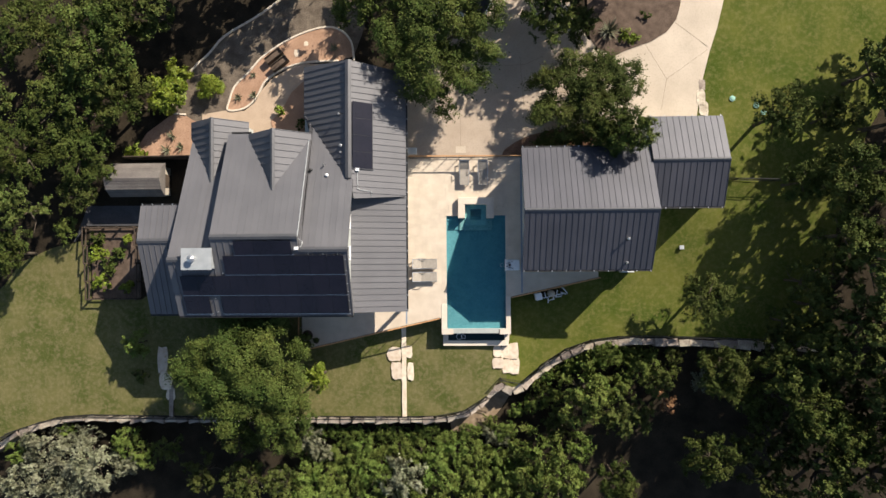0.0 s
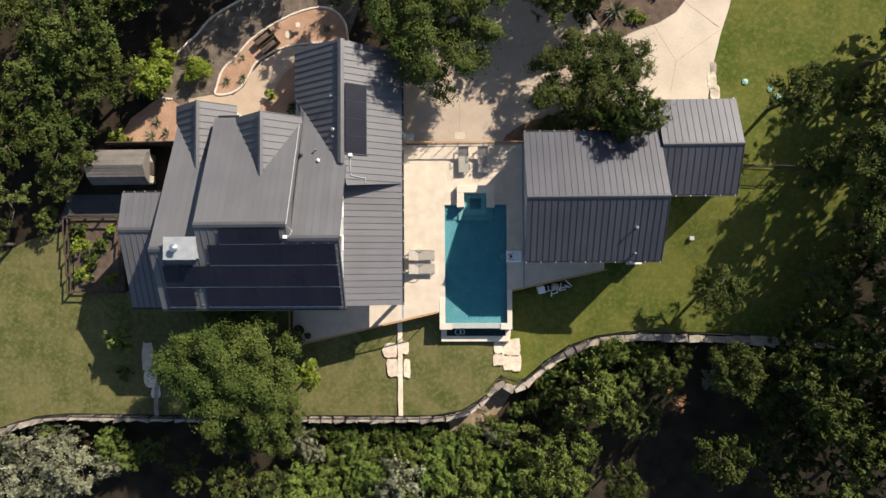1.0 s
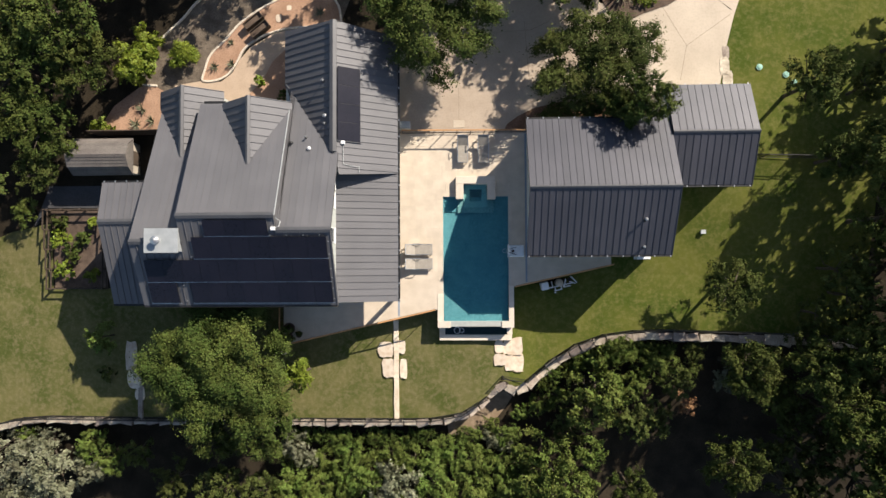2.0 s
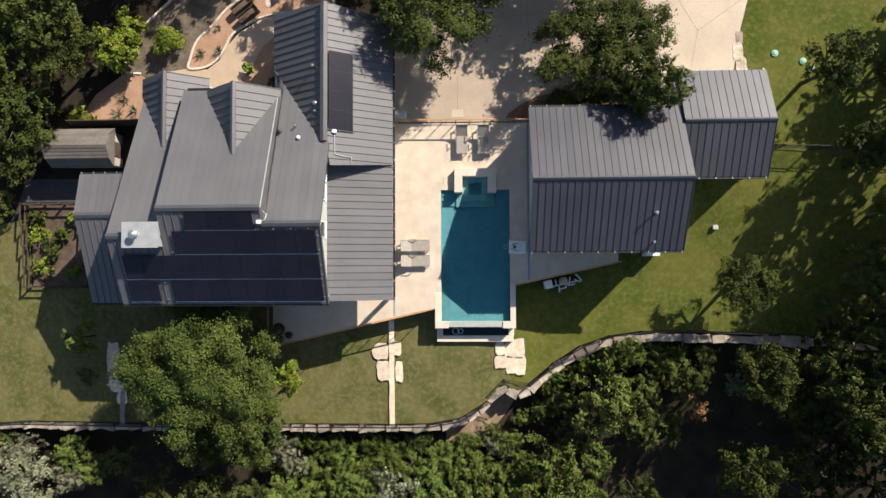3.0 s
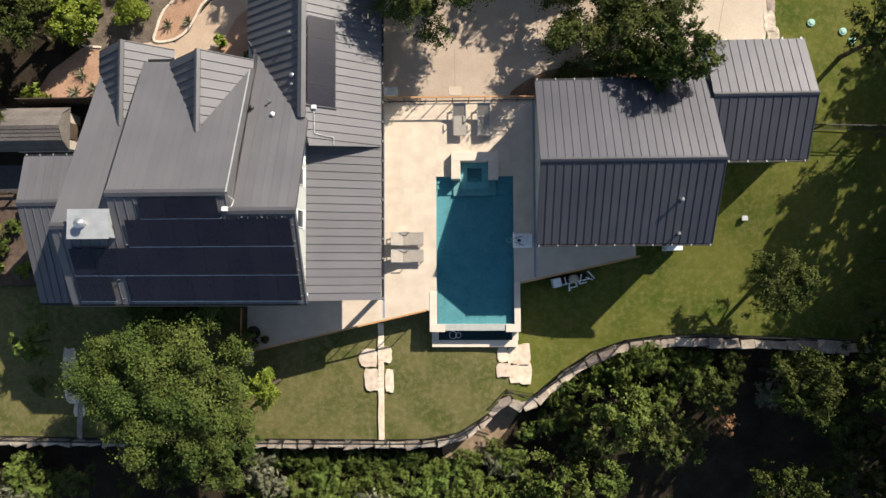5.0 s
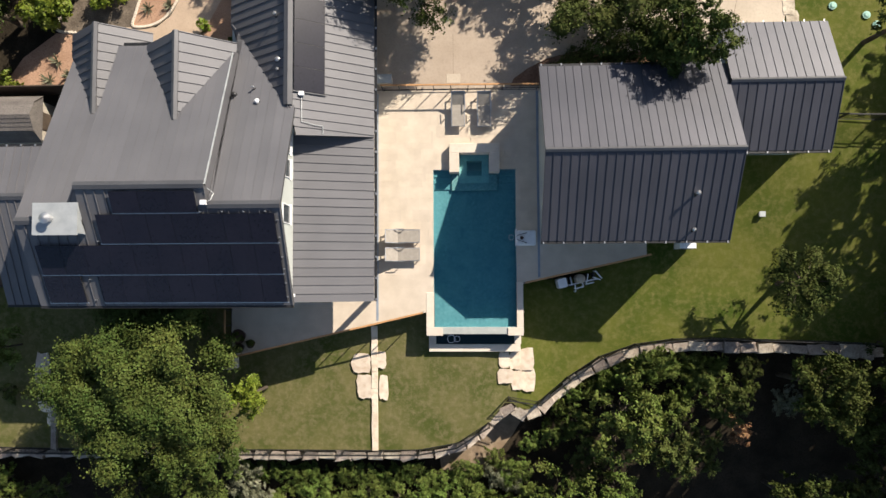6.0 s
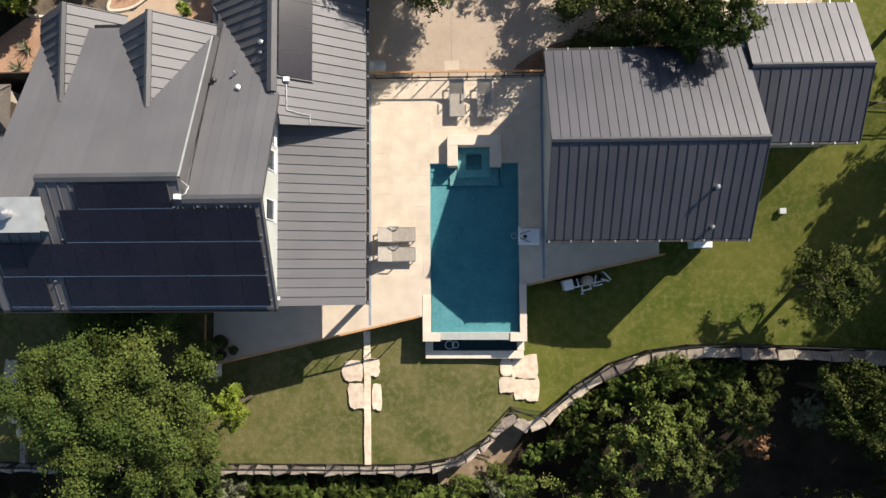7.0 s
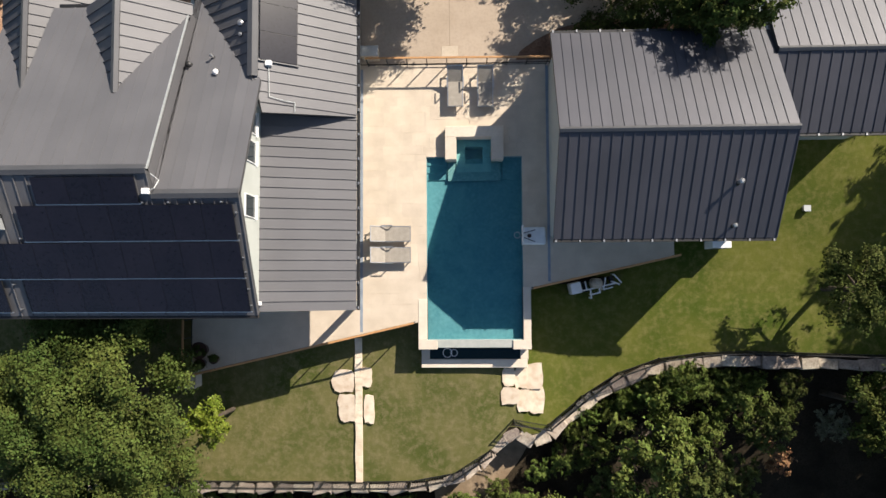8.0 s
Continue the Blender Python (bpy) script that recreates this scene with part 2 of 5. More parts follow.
def spline(pts, n=6):
    """A smooth line through 2D points."""
    out = []
    for i in range(len(pts) - 1):
        p0, p1, p2, p3 = pts[max(i - 1, 0)], pts[i], pts[i + 1], pts[min(i + 2, len(pts) - 1)]
        for k in range(n):
            t = k / n
            out.append(tuple(0.5 * (2 * b + (c - a) * t + (2 * a - 5 * b + 4 * c - d) * t * t + (3 * b - a - 3 * c + d) * t ** 3)
                             for a, b, c, d in zip(p0, p1, p2, p3)))
    return out + [tuple(pts[-1])]


# ---- ground ----
def build_ground():
    xs = [-2000, -600, -200, -100] + [-60 + 1.0 * i for i in range(121)] + [100, 200, 600, 2000]
    offs = [-0.6, -0.05, 0.1, 0.2, 0.35, 1, 2, 3.5, 5, 8, 12, 18, 26, 40, 80, 200, 600, 2000]
    ups = [2000, 600, 200, 100, 60] + [45 - 1.5 * i for i in range(31)] + [-0.75 * i for i in range(1, 23)]
    bm = bmesh.new()
    rows = []
    for u in ups:
        rows.append([bm.verts.new((x, max(u, wall_y(x) + 0.62 + (u + 70) * 0.003) if u < 30 else u, 0)) for x in xs])
    for o in offs:
        rows.append([bm.verts.new((x, wall_y(x) - o, 0)) for x in xs])
    for r in rows:
        for v in r:
            v.co.z = ground_z(max(-60, min(60, v.co.x)), max(-70, min(60, v.co.y)))
    for a, b in zip(rows, rows[1:]):
        for i in range(len(xs) - 1):
            bm.faces.new((a[i], b[i], b[i + 1], a[i + 1]))
    return tagged(obj("ground", bm, SOIL), "woodland floor of soil and leaf litter, darkened for tree shade", "ground", "", "structure")


build_ground()
LAWN = ([(-45, -9), (-37, -6), (-35.5, -4.7), (-34.2, -3.0), (-31.6, -1.9), (-28.8, -1.3), (-28.8, -5.8), (-25, -5.8), (-21.9, -4), (-20, 0), (11, 0), (15.5, 7.4), (16.3, 9.8), (16.8, 11.7), (17.4, 13.5), (17.9, 15.5), (19, 20), (21, 26), (34, 26), (33, 14), (28, 6), (26, 0), (26, wall_y(26) + 0.3)]
        + [(x, wall_y(x) + 0.2) for x in [22, 18, 14.8, 11.7, 9.4, 7.8, 6.5, 5.2, 3.9, 2.9, 2.3, 1.75, 1.4, 0.8, -0.1, -1.1, -2.4, -5, -9, -12.7, -18, -21.7, -25, -29.4, -31.6, -34.6, -36.8, -40]])
sheet("lawn_west", clip(LAWN, 0, -60, 2.2), 0.05, GRASS, "mown olive lawn with dry tan patches", "lawn")
sheet("lawn_east", clip(LAWN, 0, 2.2, 60), 0.05, GRASS_E, "bright green lawn with yellowish patches", "lawn")
DRIVE = [(9.6, 11.3), (11.1, 12.1), (12.6, 12.6), (13.8, 13.3), (14.5, 14.2), (14.8, 15.2), (14.9, 16.8), (15.2, 24), (20, 24), (18.2, 17.2), (17.9, 15.5), (17.4, 13.5), (16.8, 11.7), (16.3, 9.8), (15.8, 7), (15.5, 4.42), (3, 4.42), (-5.2, 4.42), (-5.2, 9.2), (-4.7, 11), (-3.6, 13.5), (-3.8, 24), (6, 24), (7, 15), (8.1, 13), (8.7, 12)]
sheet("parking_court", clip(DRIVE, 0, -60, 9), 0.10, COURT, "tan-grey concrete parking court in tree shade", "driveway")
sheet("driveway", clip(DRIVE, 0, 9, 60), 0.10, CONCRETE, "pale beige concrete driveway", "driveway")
OUTER = [(-14.2, 16.2), (-15.9, 15.0), (-18.3, 13.6), (-19.5, 12.3), (-20.6, 11.3), (-21.7, 10.0), (-22.0, 9.0), (-22.3, 8.0), (-21.2, 7.8)]
INNER = [(-8.8, 11.5), (-8.8, 11.9), (-9.0, 13.0), (-9.7, 13.8), (-10.7, 14.1), (-12.2, 13.8), (-13.8, 13.1), (-15.5, 12.0), (-16.6, 10.8), (-17.6, 9.8), (-18.0, 8.7), (-18.1, 8.1), (-17.2, 8.1),
         (-16.4, 8.5), (-15.8, 9.3), (-15.3, 10.2), (-14.1, 11.0), (-12.4, 11.5), (-9.9, 11.6)]
sheet("gravel_bed", spline(OUTER, 3) + [(-21.2, 6.2), (-17, 6.2), (-16.8, 7.8)] + spline(INNER[1:13][::-1], 3) + [(-8, 14), (-8, 17), (-10, 18.5)], 0.06, GRAVEL, "grey-brown gravel garden bed", "gravel bed")
sheet("planting_bed", spline(INNER[1:], 3), 0.10, REDSOIL, "reddish planting bed with stone edging", "planting bed")
sheet("garden_path", [(-18.1, 8.1), (-16.9, 8.0), (-16.1, 8.6), (-15.6, 9.5), (-14.9, 10.3), (-13.4, 11.2), (-12.4, 11.4), (-11, 11.4), (-11, 6), (-14.1, 6), (-17, 6), (-20, 6), (-20, 7.8)], 0.08, TANPATH, "pale concrete garden path to the house door", "path")
sheet("courtyard_bed", [(-14.9, 7.2), (-14.1, 8.0), (-13.4, 9.3), (-12.4, 10.2), (-11.4, 10.2), (-11.4, 6.1), (-14.6, 6.1)], 0.12, REDSOIL, "reddish soil bed beside the north wing", "planting bed")
sheet("west_bed", [(-25.4, 4.6), (-24.1, 6.5), (-22.3, 7.8), (-21.2, 7.7), (-20, 7), (-20, 4.6)], 0.09, REDSOIL, "sunny reddish gravel bed by the shed", "planting bed")
sheet("island_bed", [(8.2, 13.2), (8.8, 12.2), (10.0, 11.55), (11.1, 12.05), (12.6, 12.55), (13.8, 13.25), (14.5, 14.15), (14.8, 15.2), (14.9, 16.8), (14.9, 22), (8, 22)], 0.14, MULCH, "dark mulch planting island edged with boulders", "planting bed")


sheet("mulch_strip", [(1.9, 4.5), (2.1, 4.9), (2.8, 5.4), (3.8, 5.9), (5.5, 6.3), (8.0, 6.2), (11.4, 6.0), (11.5, 4.5)], 0.13, REDMULCH, "red-brown mulch bed between the garage and the driveway", "planting bed")


# ---- standing-seam roofs ----
def roof_slope(name, parent, pts, width=0.41, thick=0.16, rib_high=0.05, metal=None):
    """A planar roof slope of seamed metal pans over a slab; the seams run down the slope."""
    P = [Vector(p) for p in pts]
    nrm = Vector((0, 0, 0))
    for i in range(len(P)):
        nrm += P[i].cross(P[(i + 1) % len(P)])
    nrm.normalize()
    if nrm.z < 0:
        nrm = -nrm
    v = Vector((nrm.x, nrm.y, 0))
    v = (v - nrm * v.dot(nrm)).normalized()
    u = v.cross(nrm).normalized()
    o = P[0]
    flat = [((p - o).dot(u), (p - o).dot(v)) for p in P]
    back = lambda q, h: o + u * q[0] + v * q[1] + nrm * h
    slab = part(name, prism([p - nrm * 0.004 for p in P], -nrm * thick), ROOF_TRIM, parent)
    lo, hi = min(f[0] for f in flat), max(f[0] for f in flat)
    count = max(1, round((hi - lo) / width))
    w = (hi - lo) / count
    for i in range(count):
        strip = clip(flat, 0, lo + i * w, lo + (i + 1) * w)
        if len(strip) < 3:
            continue
        bm = prism([back(q, 0.012) for q in strip], -nrm * 0.012)
        for a, b in ((lo + i * w, lo + i * w + 0.03),):
            rib = clip(strip, 0, a, b)
            if len(rib) >= 3:
                add_prism(bm, [back(q, rib_high) for q in rib], -nrm * (rib_high - 0.012))
        part("roof_panel", bm, metal or ROOF, slab)
    return slab


def ridge_cap(parent, a, b, wide=0.16):
    bm = bmesh.new()
    a, b = Vector(a), Vector(b)
    d = (b - a).normalized()
    s = Vector((-d.y, d.x, 0)) * wide
    up = Vector((0, 0, 0.07))
    pts = [a - s, a + up, a + s, b + s, b + up, b - s]
    add_prism(bm, [pts[0], pts[1], pts[4], pts[5]], (0, 0, -0.05))
    add_prism(bm, [pts[1], pts[2], pts[3], pts[4]], (0, 0, -0.05))
    return part("ridge_cap", bm, ROOF_TRIM, parent)


def gutter(parent, a, b):
    bm = bmesh.new()
    a, b = Vector(a), Vector(b)
    d = (b - a).normalized()
    s = Vector((d.y, -d.x, 0)) * 0.06
    add_prism(bm, [a - s, a + s, b + s, b - s], (0, 0, -0.1))
    return part("gutter", bm, DARK, parent)


def solid(name, parent, pts, z0, material=WALL, label=""):
    """Walls under a roof: a closed body whose top corners have their own heights."""
    bm = bmesh.new()
    top = [bm.verts.new(p) for p in pts]
    low = [bm.verts.new((p[0], p[1], z0)) for p in pts]
    bm.faces.new(top), bm.faces.new(low[::-1])
    for i in range(len(pts)):
        j = (i + 1) % len(pts)
        bm.faces.new((top[i], low[i], low[j], top[j]))
    return part(name, bm, material, parent, label)


house = thing("house", -14, 0, 0, "large white house with dark grey standing-seam metal roofs", "house")
house.matrix_basis = pose(0, 0, 0)
SOUTH_Y, S_P, N_P = -6.57, 0.5, 0.45
zs = lambda y: 7.0 + S_P * (y + 2.37)


def zn(ry, y):
    return zs(ry) - N_P * (y - ry)


XE, X1, X2, X3, X4 = -8.0, -11.0, -16.4, -19.35, -22.05
R1, R2, R3 = -2.37, -1.58, -2.95
# south slope, one plane stepped along the ridge
roof_slope("roof", house, [(XE, SOUTH_Y, zs(SOUTH_Y)), (XE, R1, zs(R1)), (X1, R1, zs(R1)), (X1, SOUTH_Y, zs(SOUTH_Y))])
roof_slope("roof", house, [(X1, SOUTH_Y, zs(SOUTH_Y)), (X1, R2, zs(R2)), (X2, R2, zs(R2)), (X2, SOUTH_Y, zs(SOUTH_Y))])
roof_slope("roof", house, [(X2, SOUTH_Y, zs(SOUTH_Y)), (X2, R3, zs(R3)), (X3, R3, zs(R3)), (X3, SOUTH_Y, zs(SOUTH_Y))])
# north slopes
roof_slope("roof", house, [(XE, R1, zs(R1)), (XE, 2.2, zn(R1, 2.2)), (-11.7, 6.9, zn(R1, 6.9)), (X1, 6.9, zn(R1, 6.9)), (X1, R1, zs(R1))], rib_high=0.026)
roof_slope("roof", house, [(X1, R2, zs(R2)), (X1, 5.37, zn(R2, 5.37)), (X2, 5.37, zn(R2, 5.37)), (X2, R2, zs(R2))], rib_high=0.026)
roof_slope("roof", house, [(X2, R3, zs(R3)), (X2, 6.35, zn(R3, 6.35)), (X3, 6.35, zn(R3, 6.35)), (X3, R3, zs(R3))], rib_high=0.026)
part("step_flashing", prism([(X1 + 0.05, R2, zs(R2) + 0.05), (X1 + 0.05, 4.9, zn(R2, 4.9) + 0.05), (X1 + 0.01, 4.9, zn(R2, 4.9) + 0.05), (X1 + 0.01, R2, zs(R2) + 0.05)], (0, 0, -0.09)), GALV, house, "pale metal flashing strip")
# low west block
roof_slope("roof", house, [(X3, SOUTH_Y, 3.35), (X3, -1.7, 5.2), (X4, -1.7, 5.2), (X4, SOUTH_Y, 3.35)])
roof_slope("roof", house, [(X3, -1.7, 5.2), (X3, 0.65, 4.7), (X4, 0.65, 4.7), (X4, -1.7, 5.2)])
for a, b, ry in ((XE, X1, R1), (X1, X2, R2), (X2, X3, R3)):
    ridge_cap(house, (a, ry, zs(ry) + 0.02), (b, ry, zs(ry) + 0.02))
ridge_cap(house, (X3, -1.7, 5.22), (X4, -1.7, 5.22))
gutter(house, (XE, SOUTH_Y - 0.06, zs(SOUTH_Y)), (X3, SOUTH_Y - 0.06, zs(SOUTH_Y)))
gutter(house, (X3, SOUTH_Y - 0.06, 3.35), (X4, SOUTH_Y - 0.06, 3.35))
gutter(house, (X2 + 0.2, 5.47, zn(R2, 5.4)), (X1 - 3.9, 5.47, zn(R2, 5.4)))


def gable_body(x0, x1, ry, n_y, s_y, base, drop=0.25, ins=0.25, zr=None, z_s=None, z_n=None, material=WALL):
    zr = zs(ry) if zr is None else zr
    z_s = zs(s_y) if z_s is None else z_s
    z_n = zn(ry, n_y) if z_n is None else z_n
    bm = bmesh.new()
    prof = [(s_y, base), (s_y, z_s - drop), (ry, zr - drop), (n_y, z_n - drop), (n_y, base)]
    add_prism(bm, [(x0, y, z) for y, z in prof], (x1 - x0, 0, 0))
    return part("wall", bm, material, house)


gable_body(X1 + 0.01, XE - 0.36, R1, 6.5, -6.3, -1.6)
gable_body(X2, X1 - 0.02, R2, 5.1, -6.3, -1.6, material=ROOF)
gable_body(X3 + 0.2, X2 - 0.02, R3, 5.9, -6.3, -1.6)
gable_body(X4 + 0.2, X3 + 0.17, -1.7, 0.4, -6.3, -1.6, zr=5.2, z_s=3.45, z_n=4.75)


def dormer(x, half, zr, ze, y_n, plane, ridge_y):
    """A gabled dormer whose ridge runs back into the north slope."""
    y_of = lambda z: ridge_y + (zs(ridge_y) - z) / N_P
    ys_r, ys_e = y_of(zr) - 0.1, y_of(ze) - 0.1
    for s in (1, -1):
        roof_slope("roof", house, [(x, y_n, zr), (x, ys_r, zr), (x + s * half, ys_e, ze), (x + s * half, max(y_n, ys_e + 0.1), ze)], 0.42, 0.12)
    ridge_cap(house, (x, ys_r, zr + 0.03), (x, y_n, zr + 0.03), 0.14)
    bm = bmesh.new()
    prof = [(x - half + 0.2, ze - 1.5), (x - half + 0.2, ze), (x, zr - 0.2), (x + half - 0.2, ze), (x + half - 0.2, ze - 1.5)]
    add_prism(bm, [(a, y_n - 0.25, z) for a, z in prof], (0, -3.2, 0))
    part("wall", bm, WALL, house)


dormer(-12.92, 2.08, 6.0, 4.4, 5.35, None, R2)
dormer(-17.52, 2.0, 4.35, 2.9, 6.5, None, R3)
# north wing and porch
ZR, RX = 5.0, -8.28
roof_slope("roof", house, [(RX, 10.0, ZR), (RX, 2.55, ZR), (XE + 0.04, 0.98, ZR - 0.18), (-4.78, 1.3, 2.75), (-4.78, 9.75, 2.75)][::-1])
roof_slope("roof", house, [(RX, 10.0, ZR), (RX, 2.0, ZR), (-11.75, 6.8, 2.75), (-11.75, 10.25, 2.75)])
ridge_cap(house, (RX, 2.3, ZR + 0.02), (RX, 10.0, ZR + 0.02), 0.2)
roof_slope("roof", house, [(XE - 0.36, -6.5, 3.8), (-4.78, -6.5, 2.7), (-4.78, 1.6, 2.7), (XE - 0.36, 1.6, 3.8)])
gutter(house, (-4.71, 9.75, 2.73), (-4.71, -6.5, 2.68))
add = bmesh.new()
add_prism(add, [(-5.3, 9.7, -0.2), (-5.3, 9.7, 2.6), (RX, 9.7, 4.8), (-11.7, 9.7, 2.7), (-11.7, 9.7, -0.2)], (0, -8.4, 0))
part("wall", add, WALL, house)
for y in (-6.3, -3.6, -0.9):
    part("porch_post", box(-5.3, -5.1, y - 0.1, y + 0.1, 0, 2.75), WALL, house)

garage = thing("garage", 0, 0, 0, "detached garage with dark standing-seam gable roofs", "garage")
GX0, GX1 = 3.04, 11.62
roof_slope("roof", garage, [(GX0, -3.75, 3.1), (GX0, 0.1, 5.1), (GX1, 0.1, 5.1), (GX1, -3.75, 3.1)], 0.39, rib_high=0.04, metal=SLATE_ROOF)
roof_slope("roof", garage, [(GX0, 4.45, 3.1), (GX0, 0.1, 5.1), (GX1, 0.1, 5.1), (GX1, 4.45, 3.1)], 0.39, rib_high=0.04, metal=SLATE_ROOF)
ridge_cap(garage, (GX0, 0.1, 5.13), (GX1, 0.1, 5.13), 0.1)
gutter(garage, (GX1, -3.81, 3.08), (GX0, -3.81, 3.08))
gutter(garage, (GX0, 4.51, 3.08), (GX1, 4.51, 3.08))
bm = bmesh.new()
add_prism(bm, [(GX0 + 0.3, -3.45, -1.6), (GX0 + 0.3, -3.45, 3.0), (GX0 + 0.3, 0.1, 4.9), (GX0 + 0.3, 4.15, 3.0), (GX0 + 0.3, 4.15, -1.6)], (GX1 - GX0 - 0.6, 0, 0))
part("wall", bm, WALL, garage)
roof_slope("roof", garage, [(GX1, 0.46, 2.5), (GX1, 3.45, 3.7), (16.65, 3.45, 3.7), (16.65, 0.46, 2.5)], rib_high=0.04, metal=SLATE_ROOF)
roof_slope("roof", garage, [(GX1, 6.58, 2.5), (GX1, 3.45, 3.7), (16.65, 3.45, 3.7), (16.65, 6.58, 2.5)], rib_high=0.04, metal=SLATE_ROOF)
ridge_cap(garage, (GX1, 3.45, 3.73), (16.65, 3.45, 3.73), 0.1)
gutter(garage, (16.65, 0.4, 2.48), (GX1, 0.4, 2.48))
bm = bmesh.new()
add_prism(bm, [(GX1 - 0.2, 0.8, -1.6), (GX1 - 0.2, 0.8, 2.4), (GX1 - 0.2, 3.45, 3.5), (GX1 - 0.2, 6.3, 2.4), (GX1 - 0.2, 6.3, -1.6)], (16.65 - GX1 - 0.1, 0, 0))
part("wall", bm, WALL, garage)

# ---- garden edging ----
def kerb(name, pts, label, wide=0.14, high=0.16):
    """A low edging of laid stones along a line, stone by stone."""
    line = spline(pts, 5)
    base = tagged(new(name), label, "edging", "", "structure")
    for (x0, y0), (x1, y1) in zip(line, line[1:]):
        d = math.hypot(x1 - x0, y1 - y0)
        if d < 0.05:
            continue
        z = lawn_z(x0, y0)
        bm = box(-0.49 * d, 0.49 * d, -wide / 2, wide / 2, -0.1, high, 0.02)
        ob = part("edging_stone", bm, COPING, base)
        ob.matrix_basis = pose((x0 + x1) / 2, (y0 + y1) / 2, z, 0, 0, math.degrees(math.atan2(y1 - y0, x1 - x0)))


kerb("bed_edging", OUTER, "pale stone edging round the gravel bed")
kerb("bed_edging", INNER, "pale stone edging round the reddish bed")


# ---- patio ----
def half(poly, a, b, c):
    """Keep of a 2D polygon the side where a x + b y >= c."""
    out = []
    for i, p in enumerate(poly):
        q = poly[(i + 1) % len(poly)]
        u, v = a * p[0] + b * p[1] - c, a * q[0] + b * q[1] - c
        if u >= 0:
            out.append(p)
        if u * v < 0:
            k = u / (u - v)
            out.append((p[0] + k * (q[0] - p[0]), p[1] + k * (q[1] - p[1])))
    return out


patio = tagged(obj("patio", bmesh.new(), JOINT), "pale travertine paved pool terrace on a raised base", "patio", "", "structure")
EDGE_W = (-12.65, -9.5, 0.229)
EDGE_E = (2.42, -5.75, 0.22)
lw = lambda x: EDGE_W[1] + EDGE_W[2] * (x - EDGE_W[0])
le = lambda x: EDGE_E[1] + EDGE_E[2] * (x - EDGE_E[0])
BASES = [
    [(-12.65, lw(-12.65)), (-2.5, lw(-2.5)), (-2.5, -6.2), (-12.65, -6.2)],
    [(-5.15 - 3, -6.2), (-2.5, -6.2), (-2.5, 4.4), (-8.15, 4.4)],
    [(-2.5, 1.42), (2.4, 1.42), (2.4, 4.4), (-2.5, 4.4)],
    [(2.4, le(2.4)), (8.73, le(8.73)), (8.73, -3.3), (3.4, -3.3), (3.4, 4.4), (2.4, 4.4)],
]
for b in BASES:
    part("terrace_base", prism([(x, y, -0.006) for x, y in b], (0, 0, -1.9)), JOINT, patio)


def pavers():
    rng = random.Random(5)
    zones = [
        [(-12.6, lw(-12.6)), (-2.5, lw(-2.5)), (-2.5, -6.2), (-12.6, -6.2)],
        [(-5.3, -6.2), (-2.12, -6.2), (-2.12, 4.38), (-5.3, 4.38)],
        [(-2.12, 1.47), (2.14, 1.47), (2.14, 4.38), (-2.12, 4.38)],
        [(-2.12, 0.18), (-1.29, 0.18), (-1.29, 1.47), (-2.12, 1.47)],
        [(1.32, 0.18), (2.14, 0.18), (2.14, 1.47), (1.32, 1.47)],
        [(2.14, -5.7), (3.38, -5.5), (3.38, 4.38), (2.14, 4.38)],
        [(3.38, le(3.38)), (8.7, le(8.7)), (8.7, -3.4), (3.38, -3.4)],
    ]
    rest, n = bmesh.new(), 0
    for zone in zones:
        x0, x1 = min(p[0] for p in zone), max(p[0] for p in zone)
        y0, y1 = min(p[1] for p in zone), max(p[1] for p in zone)
        y, row = y0, 0
        while y < y1:
            h = rng.choice((0.3, 0.4, 0.4, 0.6))
            x = x0 - rng.random() * 0.6
            while x < x1:
                w = rng.choice((0.4, 0.6, 0.6, 0.8))
                q = [(x + 0.002, y + 0.002), (x + w - 0.002, y + 0.002), (x + w - 0.002, y + h - 0.002), (x + 0.002, y + h - 0.002)]
                for i, a in enumerate(zone):
                    b = zone[(i + 1) % len(zone)]
                    q = half(q, -(b[1] - a[1]), b[0] - a[0], -(b[1] - a[1]) * a[0] + (b[0] - a[0]) * a[1]) if len(q) > 2 else []
                x += w
                if len(q) < 3:
                    continue
                near = -4.9 < x - w / 2 < 3.2 and -5 < y < 4.4 and n < 300
                dz = rng.uniform(-0.002, 0.002)
                if near:
                    n += 1
                    part("paver", prism([(u, v, dz) for u, v in q], (0, 0, -0.04)), PAVER, patio)
                else:
                    add_prism(rest, [(u, v, dz) for u, v in q], (0, 0, -0.04))
            y += h
    tagged(part("paver_field", rest, PAVER, patio), kind="stuff")


def terrace_rail(name, a, b, label, wood=True, high=1.0, gap=0.9):
    """A terrace railing: posts, a timber top rail and a lower steel rail."""
    a, b = Vector(a), Vector(b)
    d = (b - a)
    t = thing(name, a.x, a.y, a.z, label, "railing", "terrace railings", rz=math.degrees(math.atan2(d.y, d.x)))
    n = max(1, round(d.length / gap))
    for i in range(n + 1):
        x = d.length * i / n
        part("post", box(x - 0.02, x + 0.02, -0.02, 0.02, -0.05, high - 0.03), DARK, t)
    part("top_rail", box(-0.03, d.length + 0.03, -0.045, 0.045, high - 0.03, high + 0.01, 0.008), WOOD, t, "weathered cedar top rail")
    part("bottom_rail", box(0, d.length, -0.012, 0.012, 0.08, 0.11), DARK, t)
    return t


terrace_rail("terrace_railing", (-4.7, 4.36, 0), (3.25, 4.3, 0), "steel railing with cedar top rail by the driveway")
